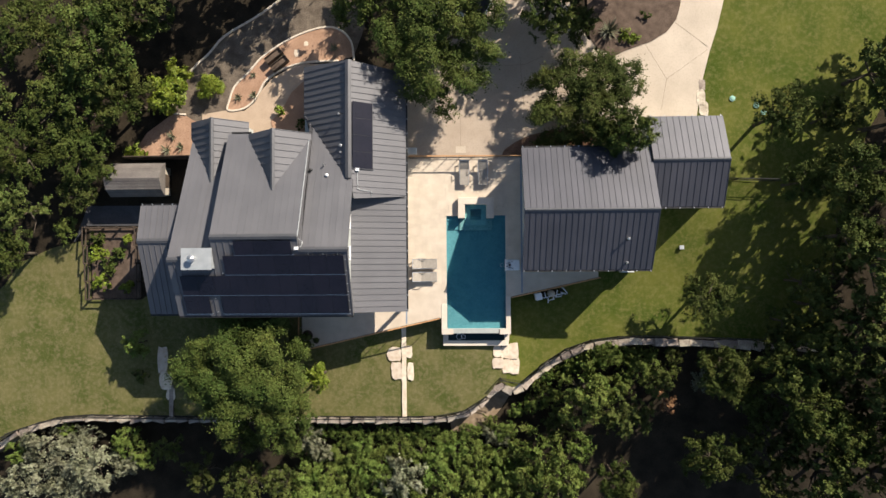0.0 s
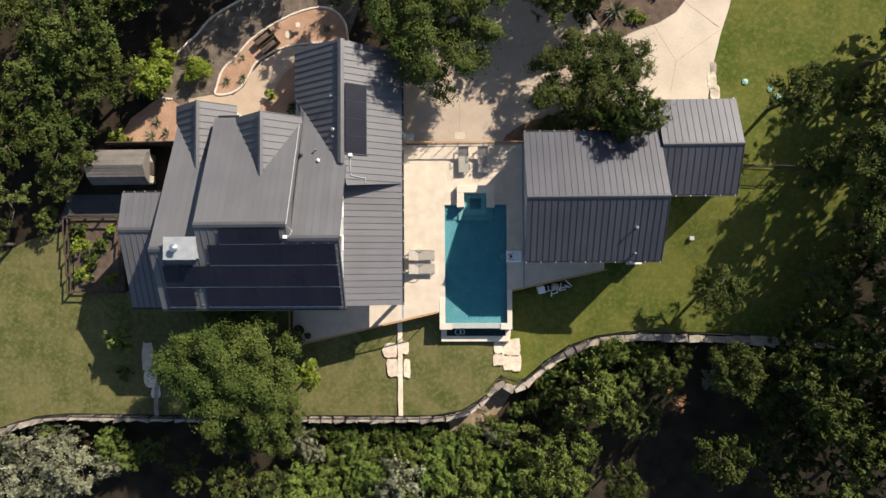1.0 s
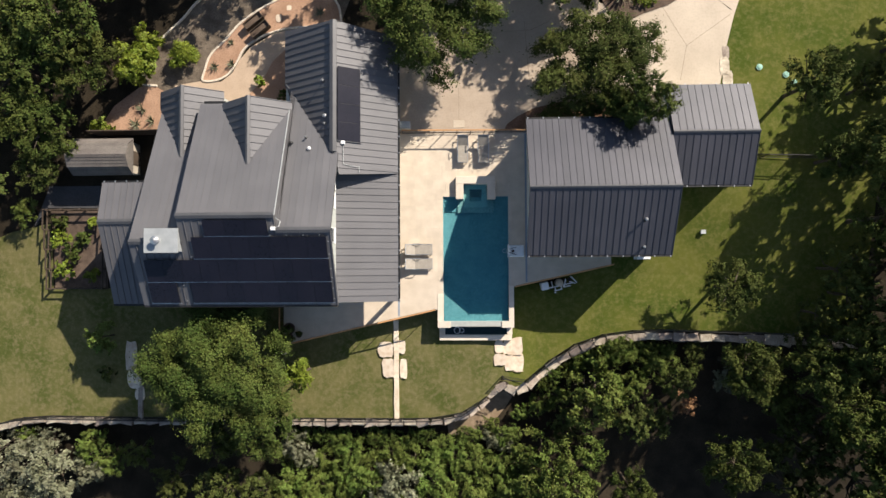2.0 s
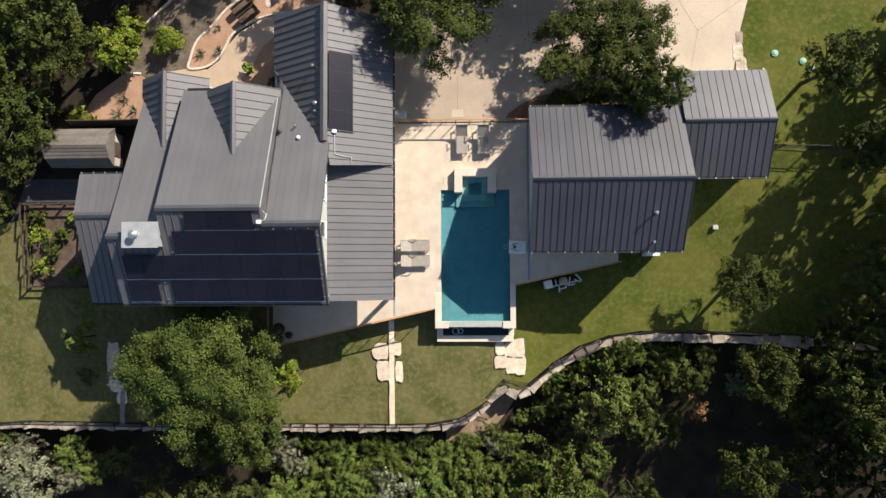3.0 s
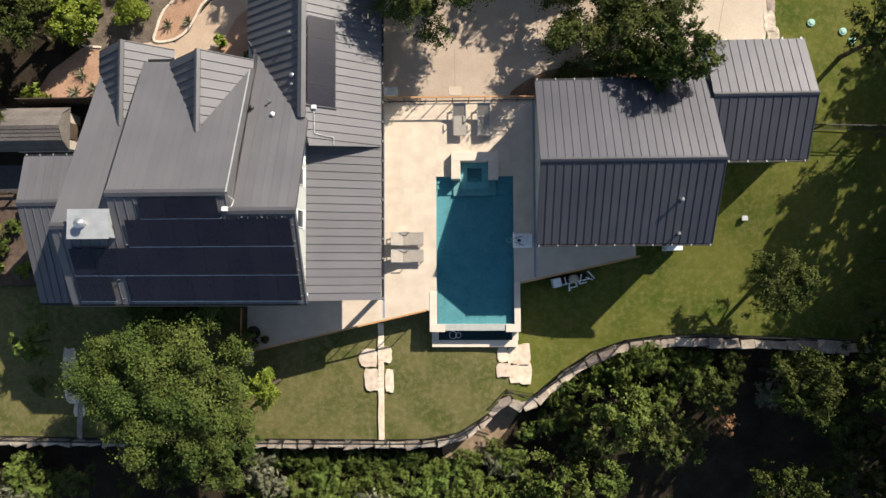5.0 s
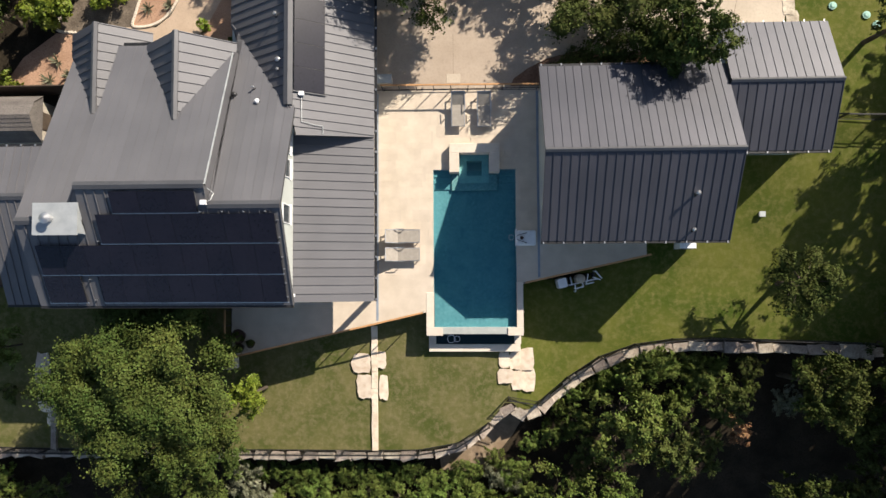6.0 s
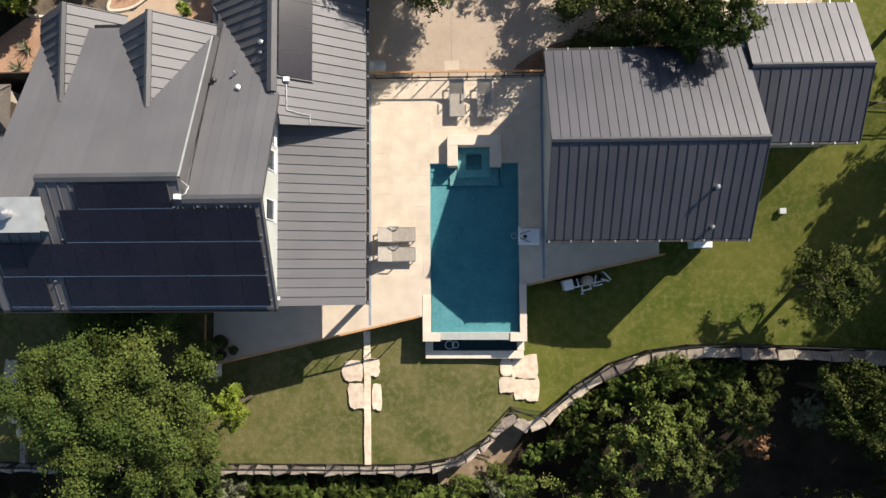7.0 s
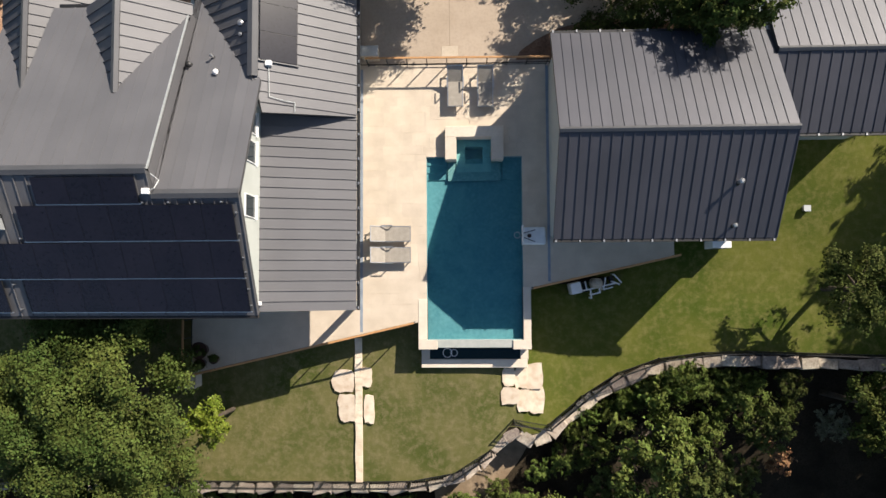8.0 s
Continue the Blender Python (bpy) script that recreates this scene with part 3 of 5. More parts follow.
terrace_rail("terrace_railing", (-12.6, lw(-12.6) + 0.06, 0), (-2.65, lw(-2.65) + 0.06, 0), "steel railing with cedar top rail along the terrace edge")
terrace_rail("terrace_railing", (2.5, le(2.5) + 0.06, 0), (8.65, le(8.65) + 0.06, 0), "steel railing with cedar top rail beside the garage")
terrace_rail("terrace_railing", (-12.6, -7.0, 0), (-12.6, lw(-12.6) + 0.1, 0), "short steel railing at the terrace end")

# ---- pool ----
pool = thing("swimming_pool", 0, 0, 0, "rectangular teal infinity pool with a raised spa", "pool")


def flat(x0, x1, y0, y1, z):
    """A still water surface, finely divided."""
    bm = bmesh.new()
    bmesh.ops.create_grid(bm, x_segments=24, y_segments=24, size=0.5, matrix=Matrix.Translation(((x0 + x1) / 2, (y0 + y1) / 2, z)) @ Matrix.Diagonal((x1 - x0, y1 - y0, 1, 1)))
    return bm


def ring(x0, x1, y0, y1, t, z0, z1, sides="nsew"):
    bm = bmesh.new()
    if "w" in sides:
        add_box(bm, x0 - t, x0, y0, y1, z0, z1)
    if "e" in sides:
        add_box(bm, x1, x1 + t, y0, y1, z0, z1)
    if "n" in sides:
        add_box(bm, x0 - t, x1 + t, y1, y1 + t, z0, z1)
    if "s" in sides:
        add_box(bm, x0 - t, x1 + t, y0 - t, y0, z0, z1)
    return bm


PX0, PX1, PY0, PY1 = -2.1, 2.12, -7.93, 0.15
shell = ring(PX0, PX1, PY0, PY1, 0.3, -1.9, -0.05, "sew")
add_box(shell, PX0 - 0.3, -1.27, PY1, PY1 + 0.3, -1.9, -0.05)
add_box(shell, 1.3, PX1 + 0.3, PY1, PY1 + 0.3, -1.9, -0.05)
add_box(shell, PX0, PX1, PY0, PY1, -2.0, -0.40)
for k in range(3):
    add_box(shell, PX0, -1.2, PY1 - 0.32 * (k + 1), PY1 - 0.32 * k, -1.6, -0.22 - 0.06 * k)
    add_box(shell, 1.28, PX1, PY1 - 0.32 * (k + 1), PY1 - 0.32 * k, -1.6, -0.22 - 0.06 * k)
part("pool_shell", shell, POOL, pool, "teal plaster pool shell with caustic ripples painted in, and corner steps")
w = part("water", flat(PX0, PX1, PY0 - 0.02, PY1, -0.12), WATER, pool, "clear blue pool water")
w.visible_shadow = False
part("coping", box(-2.5, -2.1, -7.95, -6.15, -0.5, 0.02, 0.01), COPING, pool)
part("coping", box(2.12, 2.46, -7.95, -5.65, -0.5, 0.02, 0.01), COPING, pool)
part("corner_cap", box(-2.5, -1.66, -8.37, -7.95, -0.7, 0.03, 0.012), COPING, pool)
part("corner_cap", box(1.66, 2.46, -8.37, -7.95, -0.7, 0.03, 0.012), COPING, pool)
part("infinity_weir", box(-1.66, 1.66, -8.3, -7.94, -1.6, -0.035, 0.012), WEIR, pool, "pale wet tiled infinity edge")
part("trough_wall", box(-2.42, 2.36, -9.28, -8.9, -2.2, -0.83, 0.012), COPING, pool)
part("trough_wall", box(-2.42, -2.05, -8.9, -8.37, -2.2, -0.833, 0.012), COPING, pool)
part("trough_wall", box(2.05, 2.4, -8.9, -8.37, -2.2, -0.833, 0.012), COPING, pool)
part("trough_floor", box(-2.05, 2.05, -8.9, -8.3, -2.2, -1.0), DARK, pool)
w = part("trough_water", flat(-2.05, 2.05, -8.9, -8.3, -0.93), WATER, pool, "dark still water in the overflow trough")
w.visible_shadow = False
part("pool_wall", box(2.1, 2.38, -7.9, -5.6, -1.9, -0.5), COPING, pool)
part("pool_wall", box(-2.46, -2.14, -7.9, -7.1, -1.9, -0.5), COPING, pool)
# raised spa inside a wall on three sides
SX0, SX1, SXI0, SXI1, SY, SYI, SYN = -1.27, 1.3, -0.77, 0.77, -0.02, 0.97, 1.45
part("spa_wall", box(SX0, SXI0, SY, SYI, -0.6, 0.42, 0.012), COPING, pool, "honed limestone spa wall")
part("spa_wall", box(SXI1, SX1, SY, SYI, -0.6, 0.42, 0.012), COPING, pool, "honed limestone spa wall")
part("spa_wall", box(SX0, SX1, SYI, SYN, -0.6, 0.423, 0.012), COPING, pool, "honed limestone spa wall")
HX0, HX1, HY0, HY1 = -0.38, 0.40, -0.12, 0.66
spa = box(SXI0, SXI1, -0.86, SYI, -1.6, -0.85)
for x0, x1, y0, y1 in ((SXI0, HX0, HY0, SYI), (HX1, SXI1, HY0, SYI), (HX0, HX1, HY1, SYI), (SXI0, SXI1, -0.5, HY0)):
    add_box(spa, x0, x1, y0, y1, -0.9, -0.19)
part("spa_bench", spa, SPATILE, pool, "pale teal spa bench round a square well")
apron = box(-1.16, SXI0, -0.87, SY - 0.02, -1.6, -0.24)
add_box(apron, SXI1, 1.19, -0.87, SY - 0.02, -1.6, -0.24)
add_box(apron, SXI0, SXI1, -0.87, -0.5, -0.9, -0.24)
part("spa_spillway", apron, MOSAIC, pool, "speckled mosaic spillway ledge")
w = part("spa_water", flat(SXI0, SXI1, PY1 - 0.01, SYI, -0.11), WATER, pool)
w.visible_shadow = False
# suction hose coil in the trough
bm = bmesh.new()
for cx, r in ((-1.25, 0.2), (-0.95, 0.15)):
    for k in range(20):
        a, b = 2 * math.pi * k / 20, 2 * math.pi * (k + 1) / 20
        add_rod(bm, (cx + r * math.cos(a), -8.62 + r * math.sin(a), -0.91), (cx + r * math.cos(b), -8.62 + r * math.sin(b), -0.91), 0.018, 6)
tagged(obj("cleaner_hose", bm, WHITE), "pale coiled cleaner hose floating in the trough", "hose")
# poolside basketball hoop
hoop = thing("basketball_hoop", 2.5, -3.4, 0.005, "white poolside basketball hoop standing at the pool's edge", "basketball hoop")
part("base", box(-0.36, 0.62, -0.39, 0.39, 0, 0.2, 0.06), WHITE, hoop)
part("backboard", box(-0.46, -0.42, -0.42, 0.42, 0.45, 1.05, 0.012), WHITE, hoop)
bm = bmesh.new()
add_rod(bm, (-0.1, 0, 0.2), (-0.1, 0, 0.27), 0.09, 16)
part("filler_cap", bm, TERRACOTTA, hoop)
for y in (-1, 1):
    bm = bmesh.new()
    add_rod(bm, (0.15, 0.26 * y, 0.2), (-0.42, 0.08 * y, 0.6), 0.016, 8)
    part("strut", bm, DARK, hoop)
bm = bmesh.new()
for k in range(18):
    a, b = 2 * math.pi * k / 18, 2 * math.pi * (k + 1) / 18
    add_rod(bm, (-0.66 + 0.13 * math.cos(a), 0.13 * math.sin(a), 0.62), (-0.66 + 0.13 * math.cos(b), 0.13 * math.sin(b), 0.62), 0.016, 6)
part("rim", bm, ALU, hoop)
bm = bmesh.new()
add_rod(bm, (-0.53, 0, 0.62), (-0.42, 0, 0.62), 0.02, 6)
part("rim_bracket", bm, DARK, hoop)


# ---- loungers ----
def lounger():
    t = thing("sun_lounger", 0, 0, 0, "low sling sun lounger with pale aluminium frame", "sun lounger", "sun loungers on the terrace")
    bm = bmesh.new()
    for y in (-0.33, 0.33):
        add_box(bm, -0.95, 0.75, y - 0.02, y + 0.02, 0.30, 0.34)
    add_box(bm, 0.73, 0.77, -0.35, 0.35, 0.30, 0.34)
    add_box(bm, -0.97, -0.93, -0.35, 0.35, 0.30, 0.34)
    part("frame", bm, ALU, t)
    part("seat_sling", box(-0.35, 0.74, -0.31, 0.31, 0.345, 0.36), SLING, t)
    m = Matrix.Translation((-0.36, 0, 0.35)) @ pose(0, 0, 0, 0, 32, 0)
    part("backrest", add_box(bmesh.new(), -0.68, 0, -0.31, 0.31, 0, 0.018, m), SLING, t)
    bm = bmesh.new()
    for y in (-0.33, 0.33):
        add_box(bm, -0.7, 0, y - 0.018, y + 0.018, -0.01, 0.03, m)
    add_box(bm, -0.72, -0.68, -0.35, 0.35, -0.01, 0.03, m)
    part("backrest_frame", bm, ALU, t)
    for x in (-0.85, 0.65):
        for y in (-0.33, 0.33):
            part("leg", box(x - 0.02, x + 0.02, y - 0.02, y + 0.02, 0, 0.30), ALU, t)
    for y in (-0.36, 0.36):
        bm = box(-0.5, -0.02, y - 0.02, y + 0.02, 0.52, 0.55)
        add_box(bm, -0.06, -0.02, y - 0.02, y + 0.02, 0.3, 0.52)
        part("armrest", bm, ALU, t)
    return t


first = lounger()
first.matrix_basis = pose(-3.57, -3.28, 0.005)
copy_thing(first, pose(-3.57, -4.21, 0.005))
copy_thing(first, pose(-0.8, 3.12, 0.005, 0, 0, -90))
copy_thing(first, pose(0.53, 3.1, 0.005, 0, 0, -90))


# ---- solar panels ----
def array(x0, x1, y0, y1, label, z_of, count, down=1):
    """A row of framed panels lying on a slope; z_of gives the roof's height."""
    t = thing("solar_array", 0, 0, 0, label, "solar panels", "rooftop solar arrays")
    w = (x1 - x0) / count
    h = (y1 - y0) / down
    for i, j in [(i, j) for i in range(count) for j in range(down)]:
        a, b = x0 + i * w + 0.01, x0 + (i + 1) * w - 0.01
        lo, hi = (y0, y1) if down == 1 else (y0 + j * h + 0.012, y0 + (j + 1) * h - 0.012)
        c = [(a, lo), (b, lo), (b, hi), (a, hi)]
        cell = part("solar_panel", prism([(x, y, z_of(x, y) + 0.16) for x, y in c], (0, 0, -0.035)), SOLAR, t)
        bm = prism([(x, y, z_of(x, y) + 0.15) for x, y in ((a - 0.008, lo - 0.01), (b + 0.008, lo - 0.01), (b + 0.008, hi + 0.01), (a - 0.008, hi + 0.01))], (0, 0, -0.04))
        part("frame", bm, DARK, cell)
    for y in (y0 + 0.01,):
        part("rail", prism([(x, y + d, z_of(x, y + d) + 0.13) for x, d in ((x0 - 0.05, -0.05), (x1 + 0.05, -0.05), (x1 + 0.05, 0), (x0 - 0.05, 0))], (0, 0, -0.04)), ALU if down == 1 else ROOF_TRIM, t)
    return t


south = lambda x, y: zs(y)
array(-14.95, -11.4, -2.68, -1.85, "short row of three black solar panels", south, 3)
array(-15.75, -8.25, -3.9, -2.74, "row of black solar panels below the ridge", south, 7)
array(-18.7, -8.22, -5.2, -3.98, "long row of black solar panels on the roof", south, 10)
array(-16.3, -8.2, -6.42, -5.27, "row of black solar panels above the eave", south, 8)
array(-18.75, -17.1, -6.42, -5.27, "two black solar panels at the roof corner", south, 2)
east = lambda x, y: ZR + (x - RX) * (2.75 - ZR) / (-4.78 - RX)
array(-8.02, -6.82, 2.95, 7.3, "column of grey-black solar panels on the wing roof", east, 1, 4)

clamps = [(-8.16, y) for y in (-3.0, -3.7, -4.5, -5.0, -5.6, -6.2)] + [(x, -2.66) for x in (-11.3, -10.4, -9.5, -8.6)] + [(-15.9, -3.8), (-16.7, -5.4), (-16.7, -6.3)]
for x, y in clamps:
    c = thing("panel_clamp", x, y, zs(y) + 0.06, "small bright metal clamp at a solar panel's edge", "clamp", "solar panel clamps")
    part("foot", box(-0.02, 0.02, -0.02, 0.02, -0.02, 0.1), ALU, c)
    part("cap", box(-0.025, 0.025, -0.025, 0.025, 0.1, 0.12), ALU, c)

# ---- roof fittings ----
chim = thing("chimney", -17.3, -2.9, 0, "galvanised chimney chase with a round flue cap", "chimney")
part("chase", box(-0.9, 0.9, -0.62, 0.6, 5.6, 7.15, 0.02), GALV, chim)
part("cap", prism([(-0.95, -0.68, 7.16), (0.95, -0.68, 7.16), (0.95, 0.66, 7.16), (-0.95, 0.66, 7.16)], (0, 0, -0.06)), GALV, chim)
bm = bmesh.new()
add_rod(bm, (-0.2, 0, 7.1), (-0.2, 0, 7.5), 0.15, 16)
part("flue", bm, ALU, chim)
bm = bmesh.new()
add_rod(bm, (-0.2, 0, 7.5), (-0.2, 0, 7.6), 0.24, 16, 0.05)
part("flue_cap", bm, ALU, chim)


def vent(x, y, z, r=0.06, h=0.35, material=ALU, label="small metal vent pipe on the roof"):
    t = thing("vent_pipe", x, y, z, label, "vent pipe", "roof vents")
    bm = bmesh.new()
    add_rod(bm, (0, 0, -0.15), (0, 0, h), r, 12)
    part("pipe", bm, material, t)
    bm = bmesh.new()
    add_rod(bm, (0, 0, h), (0, 0, h + 0.05), r * 1.7, 12, r * 0.8)
    part("hood", bm, material, t)
    bm = bmesh.new()
    add_rod(bm, (0, 0, -0.06), (0, 0, 0.06), r * 2.2, 12, r)
    part("flashing", bm, DARK, t)


west = lambda x: ZR - (RX - x) * (ZR - 2.75) / (RX + 11.75)
for x, y, r, h, m_ in ((-9.7, 2.5, 0.07, 0.15, WHITE), (-9.95, 3.2, 0.04, 0.3, ALU), (-10.8, 2.85, 0.07, 0.2, DARK)):
    vent(x, y, zn(R2 if x < X1 else R1, y), r, h, m_, "short roof vent on the metal roof")
vent(-8.85, 4.45, west(-8.85), 0.07, 0.14, ALU, "square galvanised roof vent near the wing ridge")
vent(-8.85, 4.0, west(-8.85), 0.045, 0.14, ALU, "round galvanised roof vent near the wing ridge")
vent(-8.95, 6.5, west(-8.95), 0.05, 0.35, ALU, "thin vent pipe near the wing ridge")
gz = lambda y: 3.1 + (y + 3.75) * 2.0 / 3.85
vent(9.75, -1.75, gz(-1.75), 0.06, 0.4, ALU, "small vent pipe on the garage roof")
vent(9.85, -3.3, gz(-3.3), 0.05, 0.3, ALU, "small vent pipe near the garage eave")


def conduit(pts, label):
    t = thing("conduit", 0, 0, 0, label, "conduit")
    bm = bmesh.new()
    for a, b in zip(pts, pts[1:]):
        add_rod(bm, a, b, 0.017, 6)
    part("pipe", bm, GALV, t)
    x, y, z = pts[0]
    part("junction_box", box(x - 0.12, x + 0.12, y - 0.1, y + 0.1, z - 0.06, z + 0.1, 0.01), WHITE, t)


ez = lambda x, y: (x, y, east(x, y) + 0.09)
conduit([ez(-7.75, 2.85), ez(-7.73, 1.6), ez(-7.2, 1.5), ez(-6.9, 1.5), ez(-6.9, 1.15)], "white electrical conduit with a junction box on the wing roof")
conduit([(-11.1, -2.3, zs(-2.3) + 0.12), (-10.8, -2.2, zs(-2.3) + 0.15), (-10.75, -1.9, 7.0), (-10.95, -1.7, 7.2)], "white conduit and junction box at the roof ridge")
part("downpipe", box(XE - 0.36, XE - 0.24, -6.25, -6.1, 0, 4.6), WHITE, house)


def wall_window(parent, x, y, z, w, h):
    """A casement in an east-facing wall."""
    f = part("window", ring(y - w / 2, y + w / 2, z - h / 2, z + h / 2, 0.035, 0, 0.04), WHITE, parent)
    f.matrix_basis = Matrix(((0, 0, 1, x), (1, 0, 0, 0), (0, 1, 0, 0), (0, 0, 0, 1)))
    part("pane", box(y - w / 2, y + w / 2, z - h / 2, z + h / 2, 0.005, 0.02), GLASS, f)
    part("window_sill", box(y - w / 2 - 0.08, y + w / 2 + 0.08, z - h / 2 - 0.1, z - h / 2 - 0.06, 0, 0.1), WHITE, f)


for y in (-2.55, -0.5, 0.62):
    wall_window(house, XE - 0.36, y, 4.9, 0.78, 1.0)


# ---- retaining wall and fence ----
def resample(pts, step):
    out, carry = [pts[0]], 0.0
    for (x0, y0), (x1, y1) in zip(pts, pts[1:]):
        d = math.hypot(x1 - x0, y1 - y0)
        s = step - carry
        while s <= d:
            out.append((x0 + (x1 - x0) * s / d, y0 + (y1 - y0) * s / d))
            s += step
        carry = d - (s - step)
    return out


def block(rng, l, w, h):
    """A rough quarried block."""
    bm = box(-l / 2, l / 2, -w / 2, w / 2, -h, 0, 0.04)
    for v in bm.verts:
        v.co += Vector((rng.uniform(-0.07, 0.07), rng.uniform(-0.08, 0.08), rng.uniform(-0.05, 0.05)))
    return bm


def retaining_wall():
    rng = random.Random(11)
    line = [p for p in WALL_LINE if -41 < p[0] < 27]
    base = tagged(new("retaining_wall"), "dry-laid limestone block wall along the lawn's edge", "wall", "", "structure")
    shapes = [block(rng, 0.86, 0.42, 1.7) for _ in range(4)] + [block(rng, 0.9, 0.58, 1.7) for _ in range(5)]
    meshes = []
    for bm in shapes:
        o = part("stone", bm, STONE, base)
        meshes.append(o.data)
        bpy.data.objects.remove(o)
    pts = resample(line, 0.88)
    for (x0, y0), (x1, y1) in zip(pts, pts[1:]):
        x, y = (x0 + x1) / 2, (y0 + y1) / 2
        east_side = x > 2
        o = new("stone", meshes[rng.randrange(4, 9) if east_side else rng.randrange(0, 4)])
        o.parent = base
        o.matrix_basis = pose(x, y - (0.2 if east_side else 0.1), lawn_z(x, y) + 0.1 + rng.uniform(-0.08, 0.05), 0, 0, math.degrees(math.atan2(y1 - y0, x1 - x0)) + rng.uniform(-9, 9)) @ Matrix.Diagonal((rng.uniform(0.85, 1.06), rng.uniform(0.75, 1.15), 1, 1))


retaining_wall()


def iron_fence(pts, label, high=1.2, span=2.0):
    t = thing("iron_fence", 0, 0, 0, label, "fence")
    posts = resample(pts, span)
    for x, y in posts:
        z = lawn_z(x, y)
        part("post", box(x - 0.03, x + 0.03, y - 0.03, y + 0.03, z - 0.2, z + high + 0.05), DARK, t)
    for (x0, y0), (x1, y1) in zip(posts, posts[1:]):
        d = math.hypot(x1 - x0, y1 - y0)
        at = pose(x0, y0, lawn_z(x0, y0), 0, 0, math.degrees(math.atan2(y1 - y0, x1 - x0)))
        panel = part("top_rail", box(0, d, -0.015, 0.015, high - 0.02, high + 0.02), DARK, t)
        panel.matrix_basis = at
        for h in (0.12, high - 0.15):
            part("rail", box(0, d, -0.015, 0.015, h - 0.02, h + 0.02), DARK, t).matrix_basis = at
        n = int(d / 0.115)
        bm = bmesh.new()
        for k in range(1, n):
            add_box(bm, d * k / n - 0.009, d * k / n + 0.009, -0.009, 0.009, 0.1, high)
        tagged(part("picket_infill", bm, DARK, t), kind="stuff").matrix_basis = at


iron_fence([(x, y + 0.22) for x, y in WALL_LINE if -41 < x < 2], "black iron picket fence on the retaining wall")
iron_fence([(x, y + 0.28) for x, y in WALL_LINE if 1.7 < x < 27], "black iron picket fence above the limestone wall")
iron_fence([(16.4, 2.6), (22.5, 2.45), (28, 2.4)], "black iron picket fence from the garage to the woods")


# ---- dry earth slope below the wall ----
EARTH = mat("dry_earth", (0.20, 0.145, 0.095), (0.32, 0.245, 0.17), 1.5, 0.95, 0, 0.7, 6, c3=(0.16, 0.12, 0.08), spec=0.1)
slope = [(-2.0, -15.2), (-0.6, -14.7), (0.4, -14.0), (1.3, -13.1), (2.0, -13.0), (2.5, -13.4), (2.0, -14.2), (1.0, -15.4), (-0.6, -16.2), (-1.9, -16.0)]
bm = bmesh.new()
for i in range(-3, 4):
    for j in range(-18, -12):
        for k in range(16):
            u, v = i + (k % 4) / 4, j + (k // 4) / 4
            cell = clip(clip(slope, 0, u, u + 0.25), 1, v, v + 0.25) if len(clip(slope, 0, u, u + 0.25)) > 2 else []
            if len(cell) > 2:
                bm.faces.new([bm.verts.new((x, y, ground_z(x, y) + 0.10)) for x, y in cell])
bmesh.ops.remove_doubles(bm, verts=bm.verts, dist=0.002)
tagged(obj("earth_slope", bm, EARTH), "bare dry tan earth below the retaining wall", "earth slope", "", "structure")

# ---- stones in the lawn ----
def stone_patch(name, label, stones, seed, material=FLAG):
    """Irregular flagstones, each with its own rough outline."""
    rng = random.Random(seed)
    t = tagged(new(name), label, "stepping stones", "", "structure")
    for x, y, rx, ry in stones:
        n = 14
        pts = []
        for k in range(n):
            a = 2 * math.pi * k / n
            c, s = math.cos(a), math.sin(a)
            f = (abs(c) ** 7 + abs(s) ** 7) ** (-1 / 7) * rng.uniform(0.92, 1.14)
            pts.append((x + rx * c * f, y + ry * s * f))
        zz = max(lawn_z(*p) for p in pts) + rng.uniform(0.09, 0.13)
        part("flagstone", prism([(a, b, zz) for a, b in pts], (0, 0, -0.25)), material, t)


stone_patch("flagstone_pad", "pale flagstones where the path crosses the lawn", [(-6.05, -9.9, 0.5, 0.48), (-4.98, -9.75, 0.25, 0.42), (-5.85, -11.15, 0.42, 0.58), (-4.85, -11.2, 0.22, 0.6)], 3)
stone_patch("flagstone_pad", "broad pale flagstone steps below the pool", [(1.55, -9.75, 0.28, 0.42), (2.1, -9.8, 0.28, 0.45), (2.7, -9.75, 0.4, 0.55), (1.6, -10.6, 0.42, 0.38), (2.25, -10.85, 0.32, 0.5), (2.8, -10.85, 0.35, 0.55)], 4)
bm = bmesh.new()
for k in range(22):
    y1 = -7.95 - 0.3 * k
    y0 = y1 - 0.297
    add_box(bm, -5.5 + 0.015 * math.sin(k), -5.17, y0, y1, -1.8, lawn_z(-5.3, y1) + 0.15, None, 0.01)
tagged(obj("garden_strip", bm, FLAG), "narrow pale stone strip down the lawn", "path", "", "structure")
bm = bmesh.new()
for k in range(8):
    add_box(bm, -22.95, -22.65, -14.6 + 0.3 * k, -14.31 + 0.3 * k, -2.0, lawn_z(-22.8, -14) + 0.2, None, 0.01)
tagged(obj("garden_strip", bm, STONE), "narrow grey stone strip beside the oak", "path", "", "structure")
stone_patch("flagstone_pad", "grey stone slabs beside the big oak", [(-23.4, -10.3, 0.36, 0.95), (-23.2, -11.9, 0.45, 0.6), (-22.85, -12.9, 0.3, 0.4)], 6)
